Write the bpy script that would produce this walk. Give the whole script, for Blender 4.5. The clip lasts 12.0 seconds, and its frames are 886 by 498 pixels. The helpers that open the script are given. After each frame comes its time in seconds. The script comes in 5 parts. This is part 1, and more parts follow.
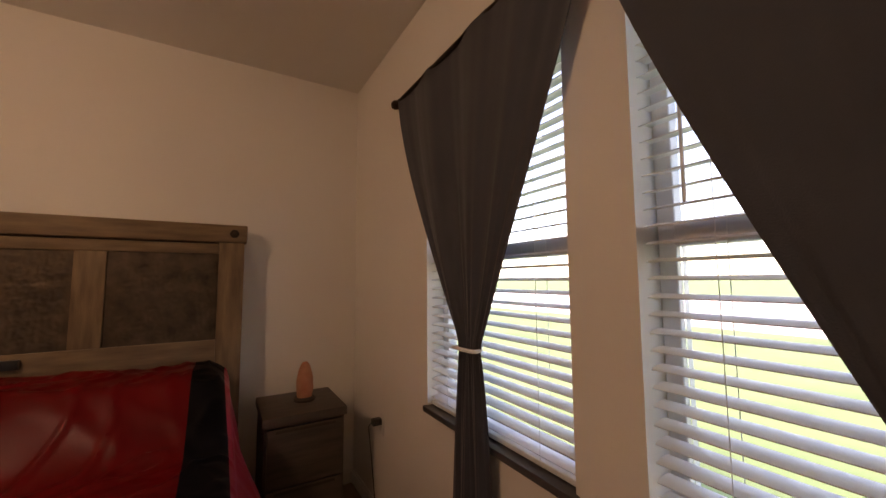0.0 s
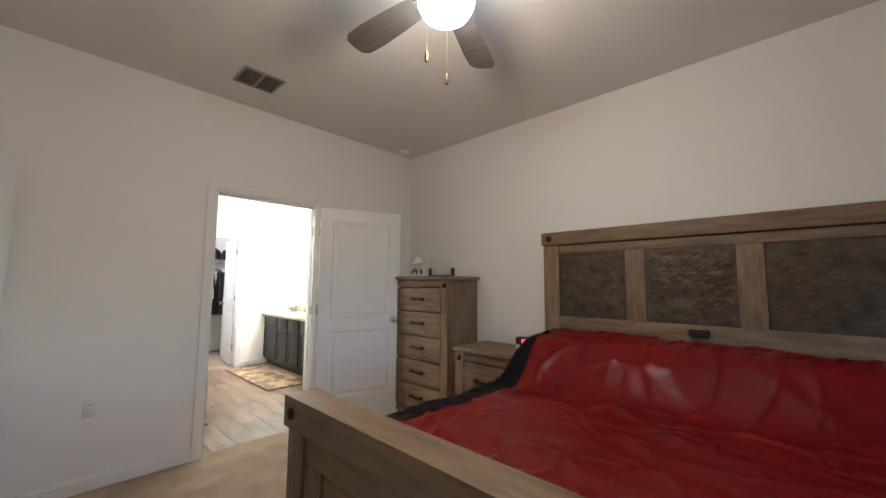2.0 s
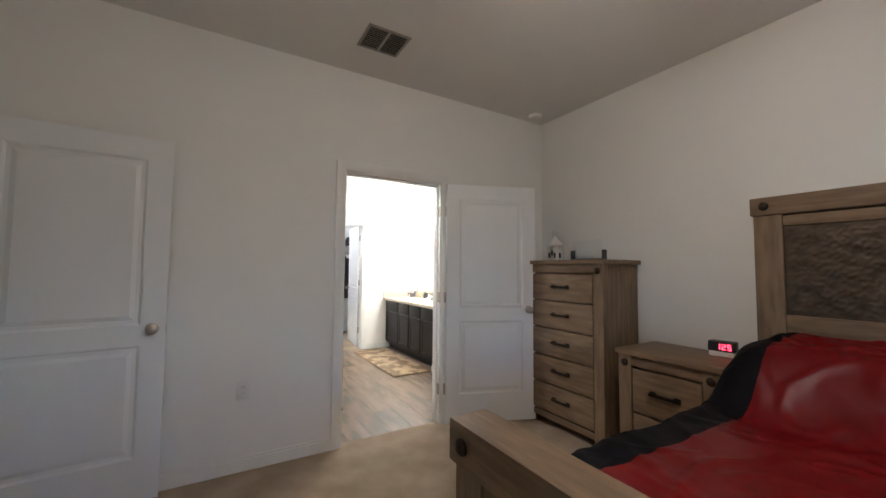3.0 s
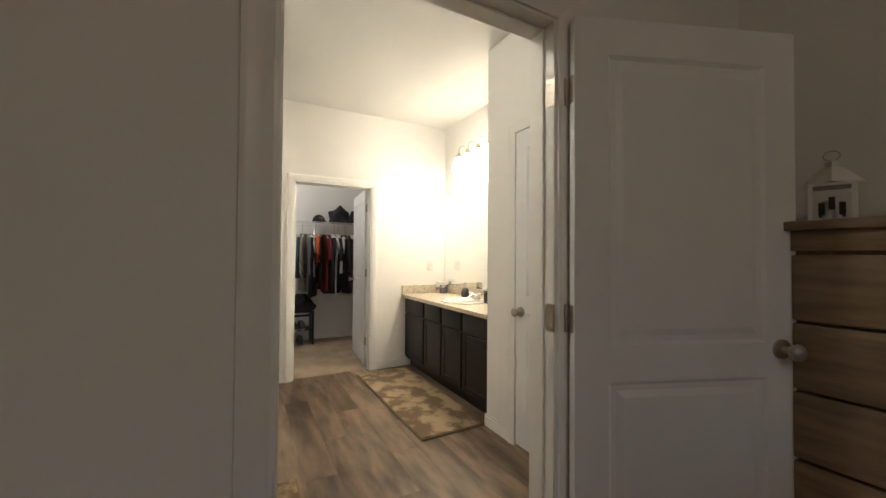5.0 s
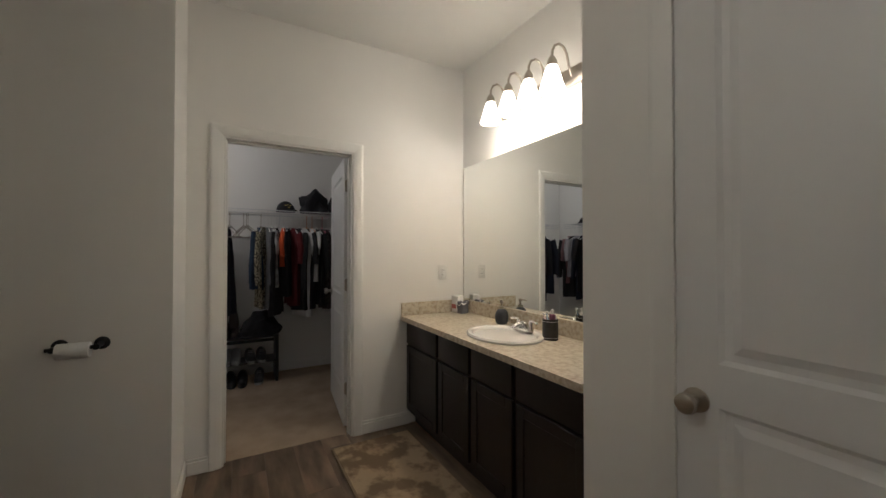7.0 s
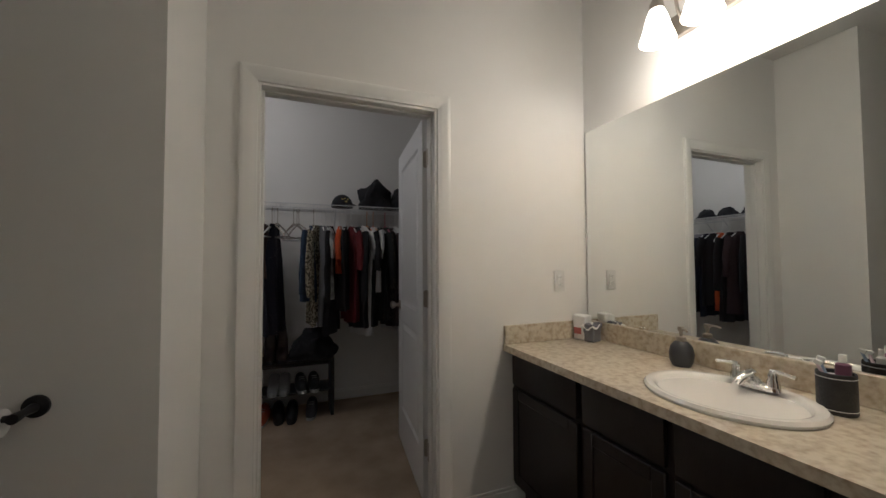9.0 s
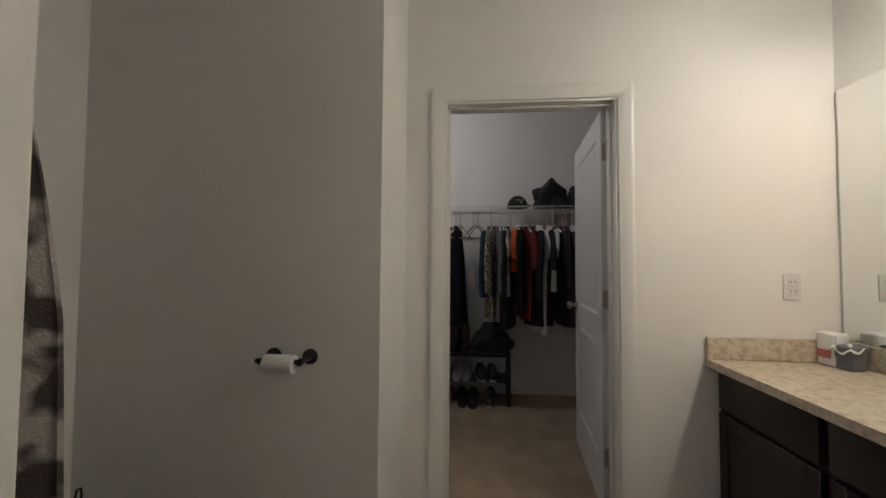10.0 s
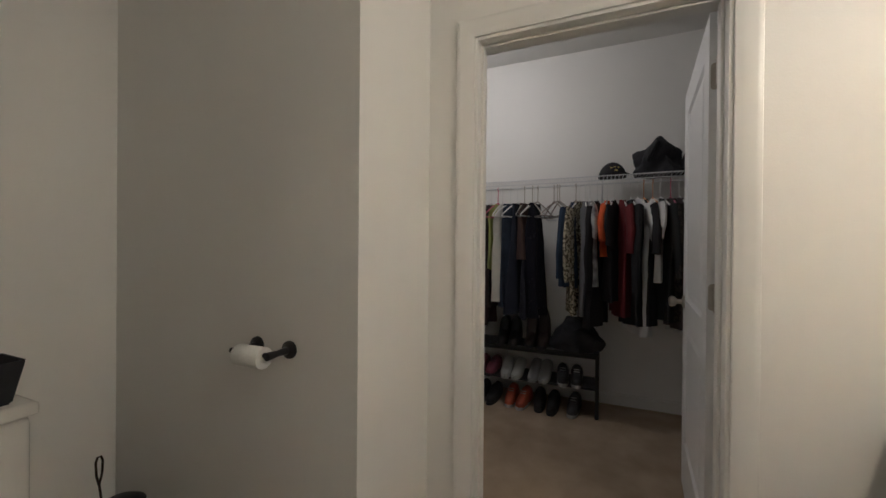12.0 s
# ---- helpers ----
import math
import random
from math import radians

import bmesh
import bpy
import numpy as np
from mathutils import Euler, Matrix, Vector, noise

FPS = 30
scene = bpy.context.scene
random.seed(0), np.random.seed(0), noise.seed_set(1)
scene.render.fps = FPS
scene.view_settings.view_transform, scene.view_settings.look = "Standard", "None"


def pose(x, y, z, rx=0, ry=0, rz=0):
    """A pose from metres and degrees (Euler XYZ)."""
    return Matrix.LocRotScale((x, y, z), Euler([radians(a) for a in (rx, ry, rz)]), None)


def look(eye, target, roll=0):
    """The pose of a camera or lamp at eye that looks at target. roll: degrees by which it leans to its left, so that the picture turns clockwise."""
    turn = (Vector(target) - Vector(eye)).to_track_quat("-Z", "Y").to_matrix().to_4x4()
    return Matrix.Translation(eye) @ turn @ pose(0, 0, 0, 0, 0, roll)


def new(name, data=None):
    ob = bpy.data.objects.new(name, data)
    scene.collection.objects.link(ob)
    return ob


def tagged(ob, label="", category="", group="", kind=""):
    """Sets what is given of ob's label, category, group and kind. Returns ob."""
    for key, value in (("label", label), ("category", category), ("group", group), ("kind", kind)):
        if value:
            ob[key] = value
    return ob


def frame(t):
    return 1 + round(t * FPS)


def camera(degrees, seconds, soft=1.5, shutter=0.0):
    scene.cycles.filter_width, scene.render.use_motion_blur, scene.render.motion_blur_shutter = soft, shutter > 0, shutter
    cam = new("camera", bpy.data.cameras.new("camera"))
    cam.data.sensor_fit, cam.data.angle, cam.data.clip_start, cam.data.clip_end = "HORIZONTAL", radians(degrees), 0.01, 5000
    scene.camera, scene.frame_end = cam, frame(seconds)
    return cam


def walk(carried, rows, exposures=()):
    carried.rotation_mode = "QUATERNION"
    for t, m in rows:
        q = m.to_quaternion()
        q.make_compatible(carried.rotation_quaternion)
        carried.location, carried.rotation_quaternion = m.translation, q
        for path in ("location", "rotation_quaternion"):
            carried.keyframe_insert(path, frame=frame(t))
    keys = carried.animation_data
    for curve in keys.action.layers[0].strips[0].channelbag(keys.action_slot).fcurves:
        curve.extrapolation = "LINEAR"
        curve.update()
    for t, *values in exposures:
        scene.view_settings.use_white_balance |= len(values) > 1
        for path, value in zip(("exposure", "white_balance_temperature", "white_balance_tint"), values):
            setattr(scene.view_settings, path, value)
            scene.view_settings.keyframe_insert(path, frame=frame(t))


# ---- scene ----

cam = camera(100.2, 12.0)
PATH = [
    (0, (0.25, 0.177, 1.405), (1.271, 1.888, 1.571), -0.4),
    (0.5, (0.154, 0.144, 1.41), (0.513, 2.105, 1.57), -0.2),
    (1, (0.026, 0.131, 1.35), (-0.294, 2.095, 1.551), 0.0),
    (1.5, (-0.054, 0.033, 1.336), (-0.962, 1.804, 1.526), 0.2),
    (2, (-0.133, -0.068, 1.319), (-1.508, 1.372, 1.506), 0.4),
    (2.5, (-0.348, -0.067, 1.315), (-1.97, 1.093, 1.47), 0.6),
    (3, (-0.693, 0.014, 1.31), (-2.41, 1.034, 1.417), 0.5),
    (5, (-2.567, 0.737, 1.264), (-4.328, 1.685, 1.303), 0.4),
    (5.5, (-2.971, 0.92, 1.263), (-4.729, 1.874, 1.298), 0.3),
    (6, (-3.304, 1.071, 1.273), (-5.059, 2.03, 1.308), 0.1),
    (6.5, (-3.6, 1.164, 1.31), (-5.349, 2.133, 1.335), 0.0),
    (8.5, (-4.795, 1.462, 1.22), (-6.561, 2.398, 1.299), -0.2),
    (9, (-4.859, 1.34, 1.257), (-6.719, 2.072, 1.329), -0.3),
    (9.5, (-4.837, 1.28, 1.261), (-6.805, 1.627, 1.336), 0.0),
    (10, (-4.804, 1.33, 1.244), (-6.795, 1.153, 1.318), 0.4),
    (10.5, (-4.744, 1.422, 1.226), (-6.656, 0.839, 1.281), 0.7),
    (11, (-4.72, 1.537, 1.218), (-6.57, 0.778, 1.225), 0.7),
    (11.5, (-4.9, 1.594, 1.228), (-6.747, 0.826, 1.197), 0.7),
    (12, (-5.224, 1.618, 1.226), (-7.069, 0.846, 1.217), 0.5),
]
EXPOSURES = [(0, 2.55, 8800, 33), (0.7, 3.3, 7800, 28), (1.2, 3.55, 6400, 19), (1.6, 3.5, 5500, 10), (3, 3.08, 5100, 8), (5, 1.82, 6000, 9), (5.5, 1.32, 6500, 9), (6, 1.0, 6300, 10),
             (6.7, 0.48, 5800, 11), (8.5, 0.17, 5500, 12), (9.5, 0.16, 5600, 12), (10.5, 0.74, 5700, 12), (12, 0.72, 5700, 12)]
walk(cam, [(t, look(eye, target, roll)) for t, eye, target, roll in PATH], EXPOSURES)

# ---- world, sun, lamps ----
SKY, SUN, FAN_W, BATH_W, CLOSET_W, TUB_W = 0.15, 3.0, 2.8, 2.1, 6.3, 9.0
world = bpy.data.worlds.new("sky")
scene.world = world
world.use_nodes = True
sky = world.node_tree.nodes.new("ShaderNodeTexSky")
sky.sky_type, sky.sun_disc = "NISHITA", False
sky.sun_elevation, sky.sun_rotation = radians(50), radians(-90)
sky.dust_density, sky.air_density, sky.ozone_density = 0.6, 1.0, 2.5
world.node_tree.nodes["Background"].inputs["Strength"].default_value = SKY
world.node_tree.links.new(sky.outputs[0], world.node_tree.nodes["Background"].inputs["Color"])
sun = new("sun", bpy.data.lights.new("sun", "SUN"))
sun.data.energy, sun.data.angle, sun.data.color = SUN, radians(8), (1, 0.95, 0.88)
sun.matrix_world = look((-20, 3, 24), (0, 1, 0))


def point_lamp(name, place, watts, color, radius):
    lamp = new(name, bpy.data.lights.new(name, "POINT"))
    lamp.data.energy, lamp.data.color, lamp.data.shadow_soft_size = watts, color, radius
    lamp.location = place
    return lamp


# ---- materials ----
def mat(name, color, second=None, rough=0.5, metal=0.0, scale=8.0, bump=0.0, bump_scale=60.0, stretch=(1, 1, 1), random_value=0.0, detail=6.0, sharp=0.0, shift=0.0, **extra):
    """A principled material: two colours mixed by noise, finer noise for relief and for gloss."""
    m = bpy.data.materials.new(name)
    m.use_nodes = True
    nt = m.node_tree
    b = nt.nodes["Principled BSDF"]
    b.inputs["Roughness"].default_value, b.inputs["Metallic"].default_value = rough, metal
    for key, value in extra.items():
        b.inputs[key.replace("_", " ")].default_value = value
    co = nt.nodes.new("ShaderNodeTexCoord")
    mp = nt.nodes.new("ShaderNodeMapping")
    mp.inputs["Scale"].default_value = stretch
    info = nt.nodes.new("ShaderNodeObjectInfo")
    add = nt.nodes.new("ShaderNodeVectorMath")
    add.operation = "MULTIPLY_ADD"
    add.inputs[1].default_value = (37, 53, 71)
    nt.links.new(info.outputs["Random"], add.inputs[0])
    nt.links.new(co.outputs["Object"], add.inputs[2])
    nt.links.new(add.outputs[0], mp.inputs["Vector"])
    n1 = nt.nodes.new("ShaderNodeTexNoise")
    n1.inputs["Scale"].default_value, n1.inputs["Detail"].default_value = scale, detail
    nt.links.new(mp.outputs[0], n1.inputs["Vector"])
    ramp = nt.nodes.new("ShaderNodeValToRGB")
    lo, hi = 0.3 + sharp - shift, 0.7 - sharp - shift
    ramp.color_ramp.elements[0].position, ramp.color_ramp.elements[1].position = lo, hi
    second = second or tuple(c * 0.9 for c in color)
    ramp.color_ramp.elements[0].color, ramp.color_ramp.elements[1].color = (*second, 1), (*color, 1)
    nt.links.new(n1.outputs["Fac"], ramp.inputs["Fac"])
    out = ramp.outputs["Color"]
    if random_value:
        hsv = nt.nodes.new("ShaderNodeHueSaturation")
        rng = nt.nodes.new("ShaderNodeMapRange")
        rng.inputs["To Min"].default_value, rng.inputs["To Max"].default_value = 1 - random_value, 1 + random_value
        nt.links.new(info.outputs["Random"], rng.inputs["Value"])
        nt.links.new(rng.outputs[0], hsv.inputs["Value"])
        nt.links.new(out, hsv.inputs["Color"])
        out = hsv.outputs["Color"]
    nt.links.new(out, b.inputs["Base Color"])
    if bump:
        n2 = nt.nodes.new("ShaderNodeTexNoise")
        n2.inputs["Scale"].default_value, n2.inputs["Detail"].default_value = bump_scale, 4
        nt.links.new(mp.outputs[0], n2.inputs["Vector"])
        bp = nt.nodes.new("ShaderNodeBump")
        bp.inputs["Strength"].default_value, bp.inputs["Distance"].default_value = bump, 0.004
        nt.links.new(n2.outputs["Fac"], bp.inputs["Height"])
        nt.links.new(bp.outputs[0], b.inputs["Normal"])
    return m


def glow(name, color, strength):
    m = mat(name, color)
    b = m.node_tree.nodes["Principled BSDF"]
    b.inputs["Emission Color"].default_value, b.inputs["Emission Strength"].default_value = (*color, 1), strength
    return m


PAINT = mat("wall_paint", (0.82, 0.805, 0.775), (0.79, 0.775, 0.745), 0.62, scale=1.3, bump=0.10, bump_scale=180)
CEILING = mat("ceiling_paint", (0.78, 0.77, 0.74), (0.73, 0.72, 0.69), 0.8, scale=1.0, bump=0.25, bump_scale=140)
TRIM = mat("trim_paint", (0.82, 0.81, 0.78), (0.77, 0.76, 0.73), 0.35, scale=3)
DOOR = mat("door_paint", (0.80, 0.80, 0.80), (0.75, 0.75, 0.75), 0.38, scale=2.5, bump=0.05, bump_scale=90, stretch=(1, 1, 0.2))
CARPET = mat("carpet", (0.44, 0.34, 0.24), (0.31, 0.235, 0.16), 0.95, scale=5, bump=1.0, bump_scale=260, detail=10)
PLANK = mat("vinyl_plank", (0.235, 0.17, 0.115), (0.085, 0.058, 0.038), 0.42, scale=2.0, bump=0.12, bump_scale=20, stretch=(1.3, 5.5, 1), random_value=0.16, detail=9, sharp=0.06)
WOOD = mat("rustic_wood", (0.235, 0.155, 0.085), (0.125, 0.08, 0.044), 0.55, scale=4, bump=0.25, bump_scale=25, stretch=(1.2, 9, 9), detail=8)
WOOD_V = mat("rustic_wood_upright", (0.235, 0.155, 0.085), (0.125, 0.08, 0.044), 0.55, scale=4, bump=0.25, bump_scale=25, stretch=(9, 9, 1.2), detail=8)
WOOD_GREY = mat("grey_brown_wood", (0.095, 0.07, 0.055), (0.05, 0.037, 0.03), 0.5, scale=4, bump=0.2, bump_scale=25, stretch=(1.2, 8, 8), detail=8)
# Dark wood of the lamp base, and shade coloured into furniture gaps.
WOOD_DARK = mat("dark_wood_and_shade", (0.05, 0.033, 0.022), rough=0.7)
TIN = mat("pressed_metal_panel", (0.115, 0.085, 0.06), (0.05, 0.037, 0.027), 0.5, 0.6, scale=14, bump=0.3, bump_scale=50, detail=8)
IRON = mat("dark_iron", (0.02, 0.015, 0.012), (0.05, 0.035, 0.025), 0.45, 0.8, scale=40)
RED = mat("red_satin", (0.15, 0.0022, 0.004), (0.115, 0.0016, 0.003), 0.36, scale=3, bump=0.6, bump_scale=12, Specular_IOR_Level=0.2)
BLACK_SATIN = mat("black_satin", (0.003, 0.003, 0.005), (0.005, 0.0045, 0.007), 0.5, Specular_IOR_Level=0.08, scale=6, bump=0.2, bump_scale=30)
PINK = mat("pink_satin", (0.40, 0.02, 0.045), (0.30, 0.014, 0.03), 0.38, scale=4, bump=0.1, bump_scale=12)
CURTAIN = mat("curtain_fabric", (0.046, 0.054, 0.078), (0.034, 0.040, 0.058), 0.7, scale=4, bump=0.25, bump_scale=300, Sheen_Weight=0.3)
SLAT = mat("blind_slat", (0.80, 0.82, 0.82), (0.76, 0.78, 0.78), 0.45, scale=5)
VINYL = mat("window_vinyl", (0.72, 0.75, 0.78), rough=0.35)
# Dark grey puts the shadow along the window's lower edge into the colour.
SILL_SHADE = mat("sill_shade", (0.06, 0.055, 0.06), (0.09, 0.085, 0.09), 0.35, scale=12)
GLASS = mat("glass", (1, 1, 1), (1, 1, 1), 0.0, Transmission_Weight=1.0, IOR=1.1)
CLEAR = mat("clear_acrylic", (0.95, 0.97, 0.97), (0.95, 0.97, 0.97), 0.05, Transmission_Weight=1.0, IOR=1.2)
NICKEL = mat("brushed_nickel", (0.50, 0.45, 0.39), (0.43, 0.39, 0.34), 0.34, 1.0, scale=30)
CHROME = mat("chrome", (0.80, 0.80, 0.80), (0.76, 0.76, 0.76), 0.08, 1.0)
MIRROR = mat("mirror_silver", (0.86, 0.88, 0.87), (0.86, 0.88, 0.87), 0.01, 1.0)
ESPRESSO = mat("espresso_cabinet", (0.014, 0.010, 0.009), (0.009, 0.006, 0.0055), 0.36, scale=5, stretch=(6, 6, 1), bump=0.1, bump_scale=40)
LAMINATE = mat("counter_laminate", (0.60, 0.54, 0.43), (0.38, 0.30, 0.20), 0.36, scale=42, detail=10, sharp=0.05, shift=0.06)
PORCELAIN = mat("porcelain", (0.80, 0.78, 0.74), (0.78, 0.76, 0.72), 0.12, scale=2)
ACRYLIC = mat("tub_surround", (0.76, 0.74, 0.70), (0.73, 0.71, 0.67), 0.22, scale=2)
RUG = mat("bath_rug_field", (0.40, 0.30, 0.185), (0.17, 0.115, 0.065), 0.95, scale=7, bump=1.0, bump_scale=220, detail=7, sharp=0.14)
RUG_EDGE = mat("rug_binding", (0.22, 0.16, 0.10), rough=0.9, scale=60, bump=0.6, bump_scale=200)
BLACK_PLASTIC = mat("black_plastic", (0.012, 0.012, 0.013), rough=0.35, scale=20)
BLACK_CLOTH = mat("black_cloth", (0.012, 0.012, 0.014), (0.022, 0.022, 0.026), 0.9, scale=20, bump=0.5, bump_scale=60)
WHITE_PLASTIC = mat("white_plastic", (0.78, 0.77, 0.74), rough=0.35)
WIRE = mat("white_wire", (0.70, 0.70, 0.70), rough=0.4)
PAPER = mat("tissue_paper", (0.80, 0.79, 0.77), (0.74, 0.73, 0.71), 0.95, scale=30, bump=0.4, bump_scale=120)
SALT = mat("salt_rock", (0.60, 0.30, 0.19), (0.48, 0.20, 0.11), 0.6, scale=16, bump=0.6, bump_scale=25, Subsurface_Weight=0.3)
FAN_BLADE = mat("fan_blade_grey", (0.15, 0.145, 0.14), (0.10, 0.097, 0.094), 0.5, scale=4, stretch=(1, 8, 1))
VENT_M = mat("vent_metal", (0.34, 0.33, 0.31), rough=0.5)
# Near-black that colours in the shade inside small openings.
OPENING_SHADE = mat("opening_shade", (0.03, 0.03, 0.03), rough=0.8)
LIT_GLASS = glow("lit_frosted_glass", (1.0, 0.86, 0.66), 6.0)
FAN_GLASS = glow("lit_fan_globe", (1.0, 0.93, 0.82), 5.0)
LED = glow("red_led", (1.0, 0.03, 0.05), 1.2)
GRASS = mat("lawn", (0.13, 0.20, 0.085), (0.085, 0.14, 0.055), 0.9, scale=0.8, bump=0.8, bump_scale=30)
CONCRETE = mat("pale_concrete", (0.55, 0.54, 0.52), (0.48, 0.47, 0.45), 0.85, scale=2)
STONEWARE = mat("slate_ceramic", (0.05, 0.052, 0.058), (0.035, 0.037, 0.042), 0.35, scale=10)
LEATHER = mat("black_leatherette", (0.018, 0.016, 0.016), (0.03, 0.027, 0.026), 0.5, scale=40, bump=0.4, bump_scale=180)
TAN = mat("tan_shower_curtain", (0.34, 0.22, 0.11), (0.27, 0.17, 0.08), 0.7, scale=5, bump=0.3, bump_scale=150)
TOWEL = mat("floral_grey_towel", (0.42, 0.38, 0.35), (0.075, 0.06, 0.055), 0.95, scale=11, bump=0.8, bump_scale=180, sharp=0.16, detail=2)


# ---- mesh helpers ----
def bm_box(x0, y0, z0, x1, y1, z1, bevel=0.0, into=None, seg=2):
    bm = bmesh.new()
    vs = [bm.verts.new(p) for p in ((x0, y0, z0), (x1, y0, z0), (x1, y1, z0), (x0, y1, z0), (x0, y0, z1), (x1, y0, z1), (x1, y1, z1), (x0, y1, z1))]
    for f in ((3, 2, 1, 0), (4, 5, 6, 7), (0, 1, 5, 4), (1, 2, 6, 5), (2, 3, 7, 6), (3, 0, 4, 7)):
        bm.faces.new([vs[i] for i in f])
    if bevel:
        bmesh.ops.bevel(bm, geom=bm.edges[:], offset=bevel, segments=seg, affect="EDGES", profile=0.6)
    return joined(into, bm) if into is not None else bm


def joined(a, b):
    me = bpy.data.meshes.new("scratch")
    b.to_mesh(me)
    a.from_mesh(me)
    bpy.data.meshes.remove(me)
    b.free()
    return a


def moved(bm, m):
    bmesh.ops.transform(bm, matrix=m, verts=bm.verts[:])
    return bm


def lathe(profile, seg=28, into=None):
    """Turned shape about z from (radius, height) pairs."""
    bm = bmesh.new()
    rings = [[bm.verts.new((r * math.cos(2 * math.pi * i / seg), r * math.sin(2 * math.pi * i / seg), z)) for i in range(seg)] for r, z in profile]
    for a, b in zip(rings, rings[1:]):
        for i in range(seg):
            j = (i + 1) % seg
            bm.faces.new((a[i], a[j], b[j], b[i]))
    if profile[0][0] > 1e-5:
        bm.faces.new(rings[0][::-1])
    if profile[-1][0] > 1e-5:
        bm.faces.new(rings[-1])
    bmesh.ops.remove_doubles(bm, verts=bm.verts[:], dist=1e-6)
    return joined(into, bm) if into is not None else bm


def tube(points, radius, seg=8, into=None):
    """A round bar along a line of points; radius may be one for each point."""
    bm = bmesh.new()
    pts = [Vector(p) for p in points]
    rs = radius if isinstance(radius, (list, tuple)) else [radius] * len(pts)
    rings, side = [], None
    for k, p in enumerate(pts):
        d = (pts[min(k + 1, len(pts) - 1)] - pts[max(k - 1, 0)]).normalized()
        if side is None:
            side = d.orthogonal().normalized()
        side = (side - d * side.dot(d)).normalized()
        up = d.cross(side)
        rings.append([bm.verts.new(p + (side * math.cos(2 * math.pi * i / seg) + up * math.sin(2 * math.pi * i / seg)) * rs[k]) for i in range(seg)])
    for a, b in zip(rings, rings[1:]):
        for i in range(seg):
            j = (i + 1) % seg
            bm.faces.new((a[i], a[j], b[j], b[i]))
    bm.faces.new(rings[0][::-1])
    bm.faces.new(rings[-1])
    return joined(into, bm) if into is not None else bm


def sheet(nu, nv, fn, thick=0.0):
    """A grid of points fn(u, v), with u and v from 0 to 1, given a thickness."""
    bm = bmesh.new()
    g = [[bm.verts.new(fn(i / nu, j / nv)) for j in range(nv + 1)] for i in range(nu + 1)]
    for i in range(nu):
        for j in range(nv):
            bm.faces.new((g[i][j], g[i + 1][j], g[i + 1][j + 1], g[i][j + 1]))
    if thick:
        bm.normal_update()
        bmesh.ops.solidify(bm, geom=bm.faces[:], thickness=thick)
    return bm


def mesh_of(name, bm, materials, smooth=False):
    me = bpy.data.meshes.new(name)
    bmesh.ops.recalc_face_normals(bm, faces=bm.faces[:])
    bm.to_mesh(me)
    bm.free()
    for m in materials if isinstance(materials, (list, tuple)) else [materials]:
        me.materials.append(m)
    if smooth:
        me.polygons.foreach_set("use_smooth", [True] * len(me.polygons))
        me.set_sharp_from_angle(angle=radians(42))
    return me


def part(name, bm, material, parent, label="", smooth=True):
    ob = new(name, mesh_of(name, bm, material, smooth))
    ob.parent = parent
    return tagged(ob, label)


def thing(name, label, category, at=None, group=""):
    ob = new(name)
    ob.empty_display_size = 0.1
    if at is not None:
        ob.matrix_world = at
    return tagged(ob, label, category, group)


def solid(name, bm, material, label, category, smooth=True, group=""):
    return tagged(new(name, mesh_of(name, bm, material, smooth)), label, category, group)


def structure(name, bm, material, label, category, smooth=False):
    return tagged(new(name, mesh_of(name, bm, material, smooth)), label, category, kind="structure")


# ---- the rooms ----
H = 2.83
BED_X0, BED_X1, BED_Y0, BED_Y1 = -3.461, 1.096, -1.09, 2.85
WIN = ((0.90, 1.745), (-0.20, 0.695))
WZ0, WZ1 = 0.82, 2.20


def wall_boxes(boxes):
    bm = bmesh.new()
    for b in boxes:
        bm_box(*b, into=bm)
    return bm


structure("wall_north", wall_boxes([(-8.54, 2.915, -0.1, -3.58, 3.05, H + 0.1), (-3.58, 2.85, -0.1, 1.24, 3.05, H + 0.1)]), PAINT, "off-white painted wall behind bed and vanity", "wall")
structure("wall_east", wall_boxes([
    (1.096, WIN[0][1], -0.1, 1.24, 2.85, H + 0.1), (1.096, WIN[1][1], -0.1, 1.24, WIN[0][0], H + 0.1), (1.096, BED_Y0, -0.1, 1.24, WIN[1][0], H + 0.1),
    (1.096, WIN[0][0], -0.1, 1.24, WIN[0][1], WZ0), (1.096, WIN[0][0], WZ1, 1.24, WIN[0][1], H + 0.1),
    (1.096, WIN[1][0], -0.1, 1.24, WIN[1][1], WZ0), (1.096, WIN[1][0], WZ1, 1.24, WIN[1][1], H + 0.1)]), PAINT, "off-white painted wall with two windows", "wall")
DY0, DY1, DZ = 0.785, 1.648, 2.06
structure("wall_west", wall_boxes([(-3.58, BED_Y0, -0.1, -3.461, DY0, H + 0.1), (-3.58, DY1, -0.1, -3.461, 2.85, H + 0.1), (-3.58, DY0, DZ, -3.461, DY1, H + 0.1)]),
          PAINT, "off-white painted wall with bathroom doorway", "wall")
EX0, EX1 = -3.345, -2.545
